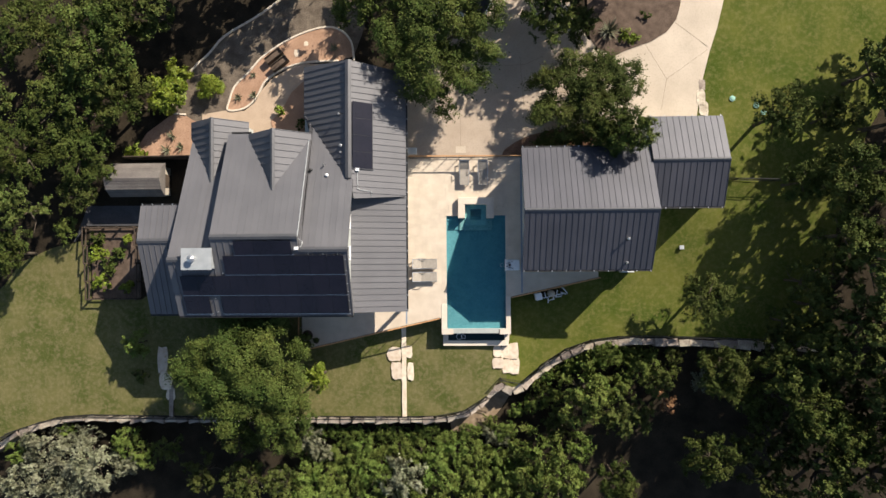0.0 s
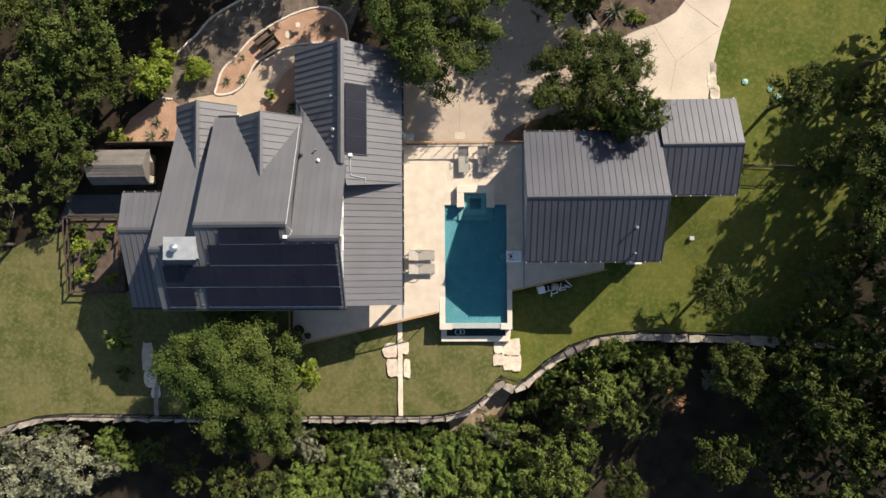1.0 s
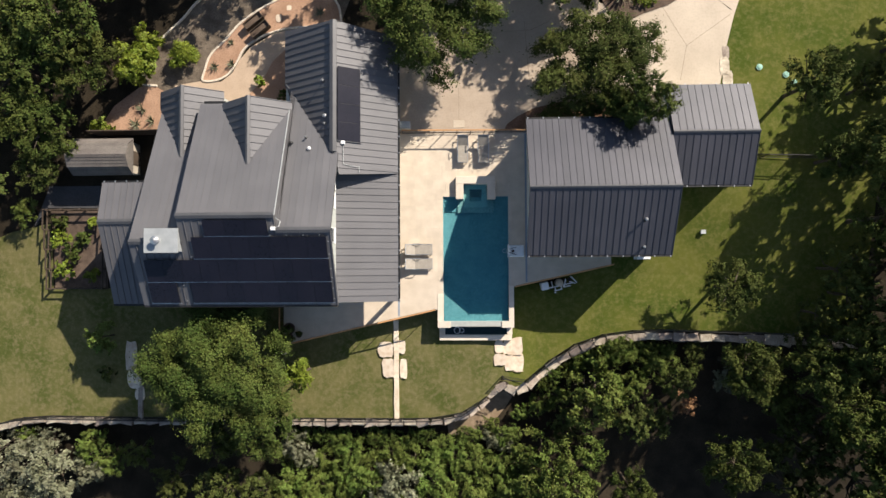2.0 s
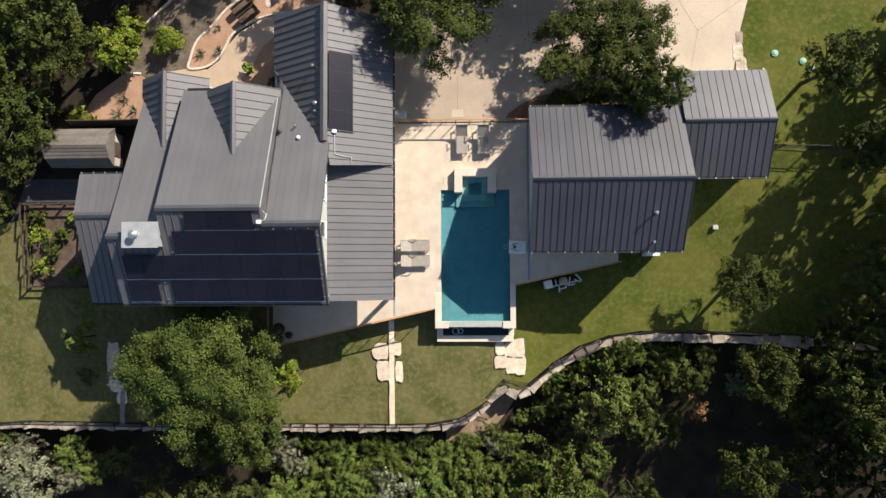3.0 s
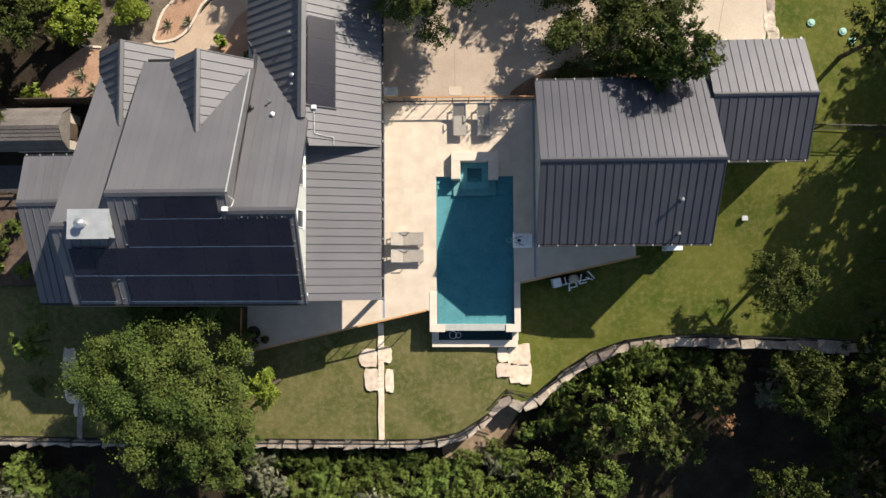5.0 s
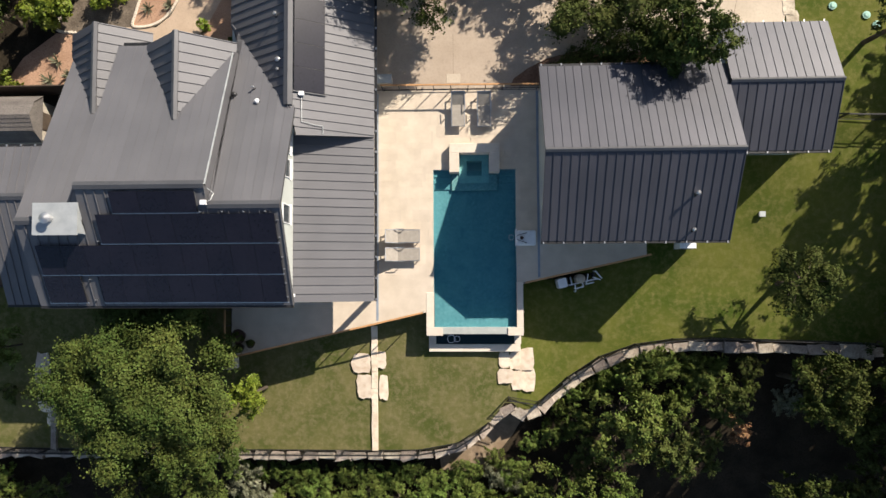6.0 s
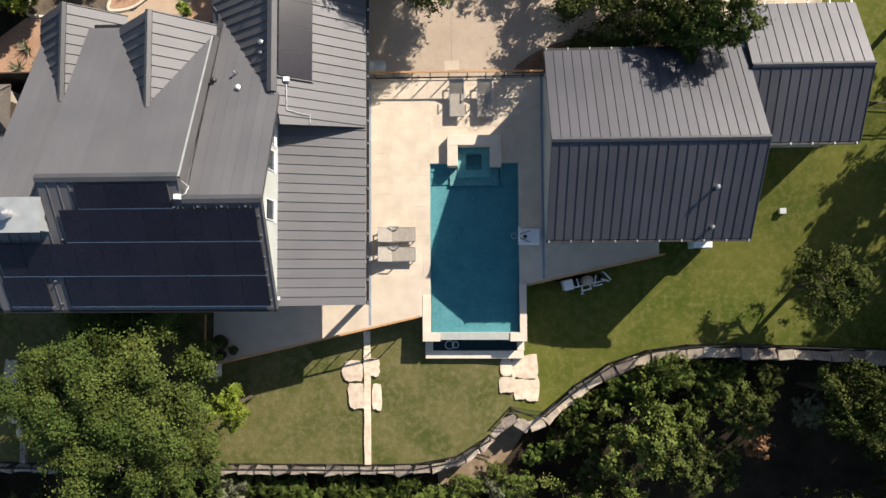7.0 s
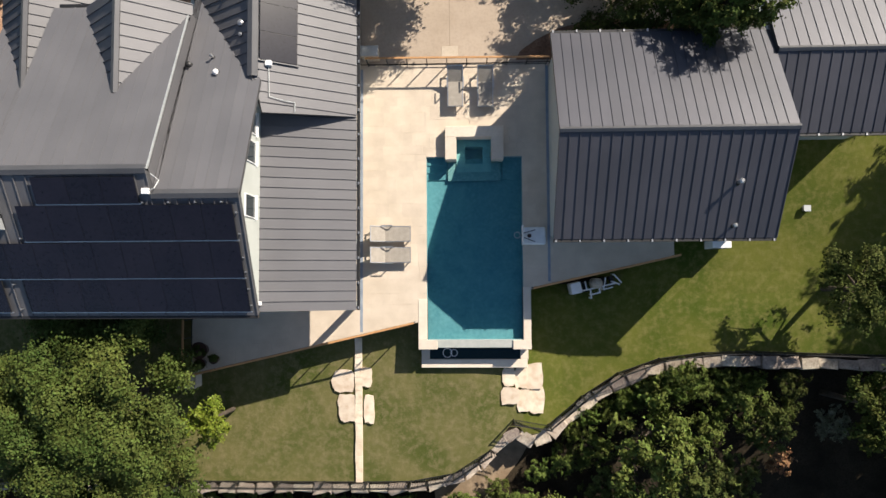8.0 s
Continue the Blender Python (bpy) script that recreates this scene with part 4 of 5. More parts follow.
stone_patch("boulder_row", "pale boulders edging the mulch island", [(12.0, 15.3, 0.24, 0.30), (11.8, 12.6, 0.38, 0.29), (12.4, 13.0, 0.42, 0.32), (13.0, 13.35, 0.42, 0.32), (13.6, 13.8, 0.40, 0.34), (14.1, 14.4, 0.36, 0.40), (14.5, 15.4, 0.34, 0.46), (11.0, 12.3, 0.42, 0.29), (10.2, 12.1, 0.48, 0.29), (9.2, 11.9, 0.36, 0.29)], 8)
stone_patch("boulder_row", "weathered boulders at the driveway's edge", [(16.15, 8.5, 0.3, 0.55), (16.35, 7.7, 0.32, 0.5), (16.25, 9.4, 0.22, 0.35), (4.6, 14.2, 0.4, 0.35), (8.4, 12.5, 0.35, 0.3)], 9, STONE)

# ---- things on the lawn and by the garage ----
box_ = thing("irrigation_box", 14.9, -2.2, lawn_z(14.9, -2.2) + 0.05, "small white utility box on the lawn", "utility box")
part("body", box(-0.14, 0.14, -0.12, 0.12, 0, 0.16, 0.02), SIDING, box_)
part("lid", box(-0.16, 0.16, -0.14, 0.14, 0.16, 0.2, 0.01), GALV, box_)
for x, y in ((18.4, 8.4), (20.1, 7.9), (20.6, 7.4)):
    t = thing("septic_lid", x, y, lawn_z(x, y) + 0.05, "round pale green septic lid in the lawn", "utility lid", "green lids in the lawn")
    bm = bmesh.new()
    add_rod(bm, (0, 0, 0), (0, 0, 0.08), 0.2, 20)
    part("riser", bm, mat("green_plastic", (0.22, 0.42, 0.34), (0.28, 0.5, 0.4), 3, 0.5), t)
    bm = bmesh.new()
    add_rod(bm, (0, 0, 0.08), (0, 0, 0.12), 0.17, 20, 0.1)
    part("dome", bm, bpy.data.materials["green_plastic"], t)
ac = thing("air_conditioner", 10.9, -3.6, -1.2, "white outdoor air conditioner by the garage wall", "air conditioner")
part("cabinet", box(-0.42, 0.42, -0.38, 0.05, 0, 0.95, 0.02), WHITE, ac)
part("fan_grille", box(-0.3, 0.3, -0.395, -0.38, 0.15, 0.8), DARK, ac)
plant = thing("pool_pump_set", 5.5, -5.5, lawn_z(5.5, -5.5) + 0.05, "white pool pumps, filter and plumbing below the terrace", "pool equipment", rz=13)
part("heater", box(-1.2, -0.72, -0.25, 0.25, 0, 0.9, 0.03), WHITE, plant)
bm = bmesh.new()
add_rod(bm, (0, 0, 0.1), (0, 0, 0.95), 0.24, 20)
add_rod(bm, (0, 0, 0.95), (0, 0, 1.08), 0.24, 20, 0.08)
part("filter", bm, SIDING, plant)
for x in (-0.45, 0.45, 0.8):
    bm = bmesh.new()
    add_rod(bm, (x, -0.3, 0.2), (x, 0.15, 0.2), 0.12, 14)
    part("pump", bm, DARK, plant)
PIPES = [((-0.6, -0.2), (0.9, -0.2)), ((-0.45, -0.2), (-0.45, 0.2)), ((-0.3, -0.45), (0.1, -0.45)), ((0.1, -0.45), (0.1, -0.1)), ((0.3, -0.3), (0.5, 0.15)), ((0.75, -0.1), (1.05, -0.3)), ((0.9, 0.2), (1.15, -0.25)), ((-0.35, -0.6), (-0.3, -0.25)), ((0.3, -0.35), (0.7, -0.35))]
for (x0, y0), (x1, y1) in PIPES:
    bm = bmesh.new()
    add_rod(bm, (x0, y0, 0.55), (x1, y1, 0.55), 0.035, 10)
    add_rod(bm, (x0, y0, 0.05), (x0, y0, 0.57), 0.035, 10)
    part("pipe", bm, WHITE, plant)


def pot(x, y, r, h, label):
    t = thing("plant_pot", x, y, 0.0, label, "plant pot", "pots on the lower terrace")
    bm = bmesh.new()
    add_rod(bm, (0, 0, 0), (0, 0, h), r * 0.7, 18, r)
    part("pot", bm, TERRACOTTA, t)
    bm = bmesh.new()
    add_rod(bm, (0, 0, h - 0.02), (0, 0, h + 0.02), r * 1.06, 18)
    part("rim", bm, TERRACOTTA, t)
    part("plant", leaves(hash_seed(x), r * 0.9, r * 0.7, 5, 350, 0.07, h + 0.02), LEAF_DK, t)


def hash_seed(x):
    return int(abs(x) * 100) % 997


# ---- foliage ----
def leaf_data(seed, R, H, blobs, count, size, base):
    """Corners of many small leaves, gathered in sprays that cover clumps, which make an uneven crown with dark gaps."""
    rng = np.random.default_rng(seed)
    k = np.arange(blobs)
    ang = 2.39996 * k + rng.uniform(-0.6, 0.6, blobs) + rng.uniform(0, 6)
    rad = R * 0.82 * np.sqrt((k + 0.5) / blobs) * rng.uniform(0.78, 1.12, blobs)
    ctr = np.stack([rad * np.cos(ang), rad * np.sin(ang), H * (0.45 + 0.42 * (1 - (rad / R) ** 2) * rng.uniform(0.5, 1.1, blobs) - 0.5 * rng.uniform(0, 1, blobs) ** 1.3)], 1)
    br = R * rng.uniform(0.75, 1.3, blobs) * (0.95 if blobs < 60 else 0.88) / max(blobs, 6) ** 0.5
    tufts = max(8, count // (48 if blobs > 24 else 40))
    which = rng.choice(blobs, tufts, p=br ** 2 / (br ** 2).sum())
    d = rng.normal(size=(tufts, 3))
    d[:, 2] = d[:, 2] * 0.8 + 0.35
    d /= np.linalg.norm(d, axis=1)[:, None]
    lump = 1 + 0.28 * np.sin(d[:, 0] * 6 + which) * np.sin(d[:, 1] * 6 + 2 * which)
    depth = 1 - np.abs(rng.normal(0, 0.10, tufts))
    reach = 1 + (rng.random(tufts) < 0.14) * rng.uniform(0.1, 0.4, tufts)
    tc = ctr[which] + d * (br[which] * lump * depth * reach)[:, None] * np.array([1, 1, 0.75])
    tr = R ** 0.5 * rng.uniform(0.035, 0.085, tufts)
    # each spray is drawn out along a twig of its own
    twig = rng.normal(size=(tufts, 3)) * np.array([1, 1, 0.35]) + d * 0.6
    twig /= np.linalg.norm(twig, axis=1)[:, None]
    mine = rng.choice(tufts, count)
    along = rng.normal(size=count) * tr[mine] * 1.5
    p = tc[mine] + rng.normal(size=(count, 3)) * tr[mine][:, None] * np.array([0.8, 0.8, 0.45]) + twig[mine] * along[:, None]
    p[:, 2] = np.maximum(p[:, 2], 0.02) + base
    n = d[mine] * 0.8 + rng.normal(size=(count, 3)) * 0.35 + np.array([0, 0, 0.4])
    n /= np.linalg.norm(n, axis=1)[:, None]
    a = np.cross(n, rng.normal(size=(count, 3)))
    a /= np.linalg.norm(a, axis=1)[:, None] + 1e-9
    b = np.cross(n, a)
    s = size * rng.uniform(0.55, 1.35, count)[:, None]
    q = np.stack([p - a * s, p - b * s * 0.6 + n * s * 0.12, p + a * s, p + b * s * 0.6 + n * s * 0.12], 1)
    return q, ctr, br


def leaf_mesh(q):
    me = bpy.data.meshes.new("crown")
    n = len(q)
    me.vertices.add(4 * n)
    me.vertices.foreach_set("co", q.reshape(-1).astype(np.float32))
    me.loops.add(4 * n)
    me.loops.foreach_set("vertex_index", np.arange(4 * n, dtype=np.int32))
    me.polygons.add(n)
    me.polygons.foreach_set("loop_start", np.arange(0, 4 * n, 4, dtype=np.int32))
    me.update(calc_edges=True)
    return me


def leaves(seed, R, H, blobs, count, size, base):
    q, _, _ = leaf_data(seed, R, H, blobs, count, size, base)
    bm = bmesh.new()
    bm.from_mesh(leaf_mesh(q))
    return bm


def make_tree(name, label, category, group, seed, R, H, trunk, blobs, count, size, leaf):
    """A tree of crown radius R whose crown rises H above a clear trunk."""
    t = thing(name, 0, 0, 0, label, category, group)
    q, ctr, br = leaf_data(seed, R, H, blobs, count, size, trunk * 0.75)
    rng = random.Random(seed)
    bm = bmesh.new()
    r0 = 0.035 * R + 0.05
    top = Vector((rng.uniform(-0.2, 0.2), rng.uniform(-0.2, 0.2), trunk))
    add_rod(bm, (0, 0, -0.5), top * 0.5, r0 * 1.25, 10, r0)
    add_rod(bm, top * 0.5, top, r0, 10, r0 * 0.8)
    for c in ctr[:: max(1, blobs // 12)]:
        end = Vector((c[0], c[1], c[2] + trunk * 0.7))
        mid = top.lerp(end, 0.5) + Vector((rng.uniform(-0.2, 0.2), rng.uniform(-0.2, 0.2), -0.1 * R))
        add_rod(bm, top, mid, r0 * 0.55, 7, r0 * 0.35)
        add_rod(bm, mid, end, r0 * 0.35, 6, r0 * 0.1)
    part("trunk", bm, BARK, t)
    me = leaf_mesh(q)
    me.materials.append(leaf)
    crown = new("crown", me)
    crown.parent = t
    return t


pot(-12.1, -8.35, 0.36, 0.5, "large dark glazed pot with a plant")
pot(-12.1, -8.95, 0.24, 0.4, "dark glazed pot in the terrace corner")
pot(-11.5, -8.75, 0.2, 0.35, "small dark pot with a green plant")

KINDS = {
    "oak": ("tree", "spreading evergreen oak with a dense green crown", "tree", "trees round the garden", [(21, 2.5, 2.8, 3.0, 50, 12500, 0.07), (22, 2.5, 3.0, 3.2, 60, 12500, 0.07), (23, 2.5, 2.6, 3.0, 42, 12500, 0.07)], LEAF),
    "dark": ("tree", "dark cedar with a shaded ragged crown", "tree", "trees round the garden", [(31, 2.5, 3.4, 2.2, 44, 6500, 0.09), (32, 2.5, 3.8, 2.4, 36, 6500, 0.09)], LEAF_DK),
    "airy": ("tree", "young oak with a thin airy crown on the lawn", "tree", "trees round the garden", [(36, 2.5, 3.0, 2.6, 34, 9500, 0.066)], LEAF),
    "light": ("shrub", "leafy mid-green shrub on the slope", "shrub", "shrubs below the wall", [(41, 2.0, 2.0, 0.8, 34, 7000, 0.062), (42, 2.0, 1.7, 0.7, 28, 7000, 0.062)], LEAF_BUSH),
    "silver": ("shrub", "silvery grey-green shrub on the slope", "shrub", "shrubs below the wall", [(51, 2.0, 1.7, 0.6, 34, 7000, 0.066), (52, 2.0, 1.5, 0.6, 28, 7000, 0.066)], LEAF_SILVER),
}
# kind, x, y, crown radius, height of the crown's middle
# the dark trees past y = 18 are unseen, set to shade the gravel bed
NORTH_WEST = [
    ("oak", -26.0, 11.4, 3.7, 4.6), ("oak", -24.2, 8.3, 2.5, 3.6), ("oak", -28.2, 7.8, 3.0, 3.8), ("oak", -30.8, 12.9, 3.0, 3.8), ("oak", -27.2, 4.6, 2.4, 3.0),
    ("oak", -31.2, 4.9, 2.6, 3.4), ("dark", -31.9, 0.7, 2.1, 3.0), ("dark", -22.4, 14.2, 2.4, 4.4), ("oak", -33.0, -2.3, 1.9, 2.6), ("dark", -19.6, 17.2, 3.1, 5.2),
    ("dark", -13.5, 18.6, 3.3, 5.6), ("oak", -7.7, 14.6, 2.5, 5.0), ("dark", -34.6, 9.0, 3.4, 3.8), ("dark", -34.6, 2.1, 3.2, 3.8), ("oak", -4.5, 18.5, 3.0, 4.5),
    ("dark", -16.2, 20.4, 3.0, 5.5), ("dark", -28.2, 2.0, 1.7, 2.0), ("oak", -25.2, 14.6, 2.8, 4.0), ("light", -29.9, -0.6, 1.1, 0.6), ("dark", -10.6, 19.4, 2.6, 5.6),
]
# those over 6 m high past y = 16 are unseen, added to shade the court
NORTH_EAST = [
    ("airy", 19.9, 6.5, 2.1, 4.4), ("oak", 9.9, 5.3, 2.0, 6.2), ("oak", 8.3, 5.3, 1.3, 5.2), ("oak", 5.0, 13.6, 2.6, 4.0), ("oak", 7.0, 13.0, 1.5, 3.4), ("oak", 0.6, 20.3, 3.5, 4.4), ("oak", 7.0, 18.3, 3.3, 6.5), ("oak", 3.0, 19.0, 3.4, 6.5),
    ("dark", 9.6, 20.5, 3.0, 6.5), ("oak", 8.8, 16.9, 2.6, 7.2), ("oak", 11.3, 18.2, 2.6, 7.6), ("dark", 26.3, 9.4, 2.2, 5.2), ("dark", 27.3, 6.0, 2.7, 5.2), ("dark", 30.0, 13.0, 3.3, 4.2),
    ("oak", 24.4, 1.9, 2.7, 5.2), ("oak", 21.9, 2.2, 1.7, 3.4), ("dark", 29.5, 9.2, 3.4, 5.4), ("dark", 31.0, 4.0, 3.4, 6.5), ("dark", 34.0, 9.0, 3.4, 7.0), ("dark", 24.0, 6.6, 1.5, 3.6),
]
EAST = [
    ("airy", 15.9, -5.8, 2.1, 1.7), ("oak", 24.3, -1.6, 2.3, 5.2), ("dark", 26.2, -3.5, 3.0, 5.6), ("dark", 25.6, -7.2, 2.6, 5.2), ("dark", 28.9, 1.5, 3.4, 4.2), ("dark", 22.6, -4.6, 1.5, 3.0),
    ("dark", 31.0, -5.1, 3.3, 4.4), ("dark", 30.0, -1.5, 3.4, 6.5), ("dark", 29.5, -8.5, 3.4, 6.0), ("dark", 29.5, -13.5, 3.4, 5.5), ("dark", 33.5, -4.5, 3.4, 7.0), ("dark", 21.6, -7.4, 1.3, 1.6),
    ("oak", 16.9, -10.9, 2.3, 2.6), ("oak", 21.2, -10.9, 2.3, 2.8), ("oak", 23.5, -9.2, 2.0, 4.0), ("oak", 23.0, -13.6, 2.3, 3.0), ("oak", 25.3, -15.5, 2.3, 3.0), ("dark", 26.6, -11.0, 2.6, 3.4),
    ("dark", 21.2, -8.9, 1.5, 0.4), ("dark", 21.0, -14.4, 1.8, -1.0), ("dark", 22.6, -17.0, 2.0, 0.0),
    ("oak", 19.2, -12.6, 1.4, 1.6), ("oak", 16.6, -17.2, 2.2, 0.6), ("dark", 24.6, -18.6, 2.3, 2.6), ("dark", 28.0, -18.0, 3.2, 5.0),
]
FAR_EAST = [
    ("dark", 24.4, -11.2, 1.8, 1.0), ("dark", 20.0, -16.8, 1.6, -1.6), ("dark", 23.4, -6.2, 1.6, 2.0), ("dark", 24.8, -4.0, 1.6, 2.4), ("dark", 26.8, -13.4, 2.0, 1.6), ("dark", 21.4, -19.4, 2.0, -0.6), ("dark", 23.6, -15.6, 1.6, 0.0), ("dark", 27.0, -16.0, 2.2, 2.0), ("dark", 24.0, -8.6, 1.6, 1.4),
]
SLOPE_EAST = [
    ("light", 7.9, -12.7, 2.6, 0.8), ("light", 9.4, -10.0, 1.35, 0.2), ("light", 8.2, -10.7, 1.0, -0.6), ("light", 12.2, -11.0, 1.5, -1.6), ("light", 10.8, -12.2, 1.3, -1.8), ("dark", 13.4, -12.2, 1.5, -1.8),
    ("dark", 10.6, -14.6, 1.8, -1.6), ("light", 14.6, -11.6, 0.8, -2.2), ("silver", 17.2, -12.3, 1.0, -3.6), ("dark", 12.3, -14.8, 1.4, -2.2), ("dark", 14.6, -10.2, 0.9, -2.0), ("light", 18.8, -10.2, 1.0, -1.6),
    ("oak", 10.3, -19.2, 1.6, 0.2), ("light", 5.6, -13.4, 1.2, -1.6), ("light", 4.2, -13.9, 0.9, -2.0), ("light", 6.9, -11.2, 0.7, -1.6), ("light", 3.0, -14.4, 0.7, -2.4), ("dark", 6.0, -15.2, 1.4, -1.8),
    ("light", 4.3, -17.8, 2.4, 0.2), ("light", 6.4, -19.2, 2.0, 0.0), ("light", 2.2, -16.0, 1.2, -1.8), ("light", 1.0, -15.2, 0.7, -2.2), ("light", 7.6, -16.9, 1.3, -1.4),
]
SLOPE_WEST = [
    ("silver", -32.0, -17.0, 2.2, -0.4), ("silver", -28.9, -18.1, 2.4, -0.4), ("silver", -33.8, -19.3, 2.2, -0.4), ("silver", -29.6, -16.3, 1.2, -1.0), ("silver", -30.6, -19.9, 1.8, -0.6), ("silver", -26.4, -18.2, 1.2, -1.0),
    ("light", -26.4, -16.5, 1.3, -0.8), ("light", -25.0, -17.4, 1.2, -1.0), ("light", -34.4, -17.2, 1.2, -0.6), ("dark", -20.4, -18.8, 1.7, -1.0), ("dark", -17.0, -19.0, 2.0, 0.0), ("dark", -23.0, -17.0, 1.2, -2.0),
    ("oak", -13.6, -14.6, 2.3, 1.6), ("oak", -16.6, -14.9, 2.0, 1.4), ("silver", -12.4, -16.4, 1.2, -1.2), ("dark", -14.4, -19.2, 1.6, 0.0), ("silver", -15.2, -19.6, 1.0, -1.2), ("light", -31.2, -15.8, 0.8, -1.4),
]


def thicket():
    """Brush that covers the slope below the wall, from the oak to the pool, thinning uphill."""
    rng = random.Random(29)
    rows = []
    for y, r, mid in ((-16.2, 0.8, -2.0), (-17.5, 1.2, -1.6), (-19.0, 1.7, -0.8), (-20.8, 1.9, -0.4)):
        x = -12.5
        while x < 2.4 + (-16.2 - y) * 0.7:
            k = r * rng.uniform(0.75, 1.25)
            kind = "silver" if rng.random() < 0.08 else "light"
            rows.append((kind, round(x, 2), round(y + rng.uniform(-0.35, 0.35), 2), k, mid + rng.uniform(-0.4, 0.4)))
            x += k * rng.uniform(1.0, 1.35)
    x = 4.6
    while x < 13.2:
        k = rng.uniform(0.6, 1.0)
        rows.append(("light", round(x, 2), round(wall_y(x) - 0.75 - 0.5 * k, 2), k, -1.2 + rng.uniform(-0.3, 0.4)))
        x += k * rng.uniform(0.9, 1.2)
    return rows


def plant_trees():
    rng = random.Random(7)
    stock = {}
    for kind, x, y, r, mid in NORTH_WEST + NORTH_EAST + EAST + FAR_EAST + SLOPE_EAST + SLOPE_WEST + thicket():
        name, label, cat, group, shapes, leaf = KINDS[kind]
        k = rng.randrange(len(shapes))
        seed, R, H, trunk, blobs, count, size = shapes[k]
        gz_ = ground_z(x, y)
        s = r / R
        turn = rng.uniform(0, 360)
        if (kind, k) not in stock:
            t = make_tree(name, label, cat, group, seed, R, H, trunk, blobs, count, size, leaf)
            stock[(kind, k)] = t
        else:
            t = copy_thing(stock[(kind, k)], Matrix())
        # the crown's middle stands at the height 'mid'
        tall = max(0.5, (mid - gz_) / (trunk * 0.75 + H * 0.55))
        t.matrix_basis = pose(x, y, gz_, 0, 0, turn) @ Matrix.Diagonal((s, s, 0.5 * tall + 0.5 * min(tall, s * 1.2), 1))


plant_trees()
LEAF_RUST = mat("rusty_leaf", (0.22, 0.12, 0.06), (0.32, 0.19, 0.10), 0.8, 0.8, 0, 0, 4, island=0.35, spec=0.1)
OAKS = (
    ((101, 4.8, 4.6, 3.2, 84, 125000, 0.056), (-15.4, -10.3), (1.04, 1.18)),
    ((102, 5.0, 4.8, 3.0, 84, 80000, 0.062), (-2.6, 11.4), (1.08, 1.0)),
    ((103, 4.4, 3.7, 1.5, 60, 72000, 0.062), (7.3, 7.7), (1.1, 0.94)),
)
for args, at_, (sx, sy) in OAKS:
    t = make_tree("tree", "large spreading live oak with a dense rounded crown", "tree", "large oaks by the house", *args, LEAF)
    t.matrix_basis = pose(*at_, lawn_z(*at_)) @ Matrix.Diagonal((sx, sy, 1, 1)) @ pose(0, 0, 0, 0, 0, 40)


def bush(x, y, r, h, count, size, leaf, label, seed, blobs=14, name="bush"):
    t = thing(name, x, y, lawn_z(x, y) + 0.05, label, "bush", "garden shrubs")
    part("foliage", leaves(seed, r, h, blobs, count, size, 0.0), leaf, t)
    bm = bmesh.new()
    add_rod(bm, (0, 0, -0.2), (0, 0, h * 0.6), 0.05 * r + 0.02, 7, 0.02)
    part("stem", bm, BARK, t)


t = make_tree("sapling", "lime green young tree against the big oak", "tree", "garden shrubs", 80, 1.05, 2.0, 2.9, 14, 5000, 0.06, LEAF_LT)
t.matrix_basis = pose(-11.15, -11.2, lawn_z(-11.15, -11.2))
b = thing("bush", 14.4, -13.9, ground_z(14.4, -13.9), "dry rust-brown shrub among the green", "bush", "garden shrubs")
part("foliage", leaves(81, 0.9, 1.6, 6, 1500, 0.07, 0.4), LEAF_RUST, b)
bm = bmesh.new()
add_rod(bm, (0, 0, -0.2), (0, 0, 1.0), 0.05, 7, 0.02)
part("stem", bm, BARK, b)
bush(-19.22, 9.63, 1.0, 1.5, 16000, 0.05, LEAF_LT, "round bright green clipped bush in the gravel", 61, 26)
bush(-22.02, 8.86, 1.4, 3.6, 15000, 0.075, LEAF_LT, "tall bright green shrub at the wood's edge", 62, 20)
bush(-21.48, 10.5, 1.1, 2.2, 4000, 0.09, LEAF_LT, "bright green shrub beside the gravel bed", 63, 12)
bush(-24.6, 5.2, 0.7, 0.9, 1500, 0.07, LEAF_LT, "low bright shrub by the reddish bed", 64, 8)
bush(-14.2, 7.9, 0.4, 0.7, 700, 0.06, LEAF_LT, "small green courtyard plant", 65, 6)
bush(-12.6, 6.9, 0.5, 0.7, 700, 0.06, LEAF, "leafy plant against the wing wall", 66, 6)
bush(10.75, 13.0, 0.5, 0.6, 1500, 0.045, LEAF_LT, "yellow-green mound plant in the mulch island", 67, 8)
bush(11.35, 12.85, 0.45, 0.5, 1200, 0.045, LEAF_LT, "green mound plant in the mulch island", 167, 8)
bush(12.2, 14.4, 0.4, 0.5, 600, 0.05, LEAF, "small green plant in the mulch island", 168, 6)
bush(-24.6, -8.9, 1.0, 2.8, 3600, 0.07, LEAF_BUSH, "slender young tree on the west lawn", 68, 8, "sapling")
bush(-24.9, -11.4, 0.6, 1.0, 700, 0.08, LEAF_DK, "small dark shrub on the west lawn", 69, 6)
for k, (x, y, r) in enumerate(((-27.9, -2.2, 0.8), (-27.2, -3.4, 0.7), (-27.7, -4.4, 0.8), (-26.3, -2.4, 0.5), (-25.9, -4.8, 0.5), (-27.8, -1.2, 0.5), (-25.6, -1.3, 0.45))):
    bush(x, y, r, 0.8, 1200, 0.07, LEAF_LT if k % 2 == 0 else LEAF, "leafy vegetable plants in the fenced plot", 70 + k, 8)


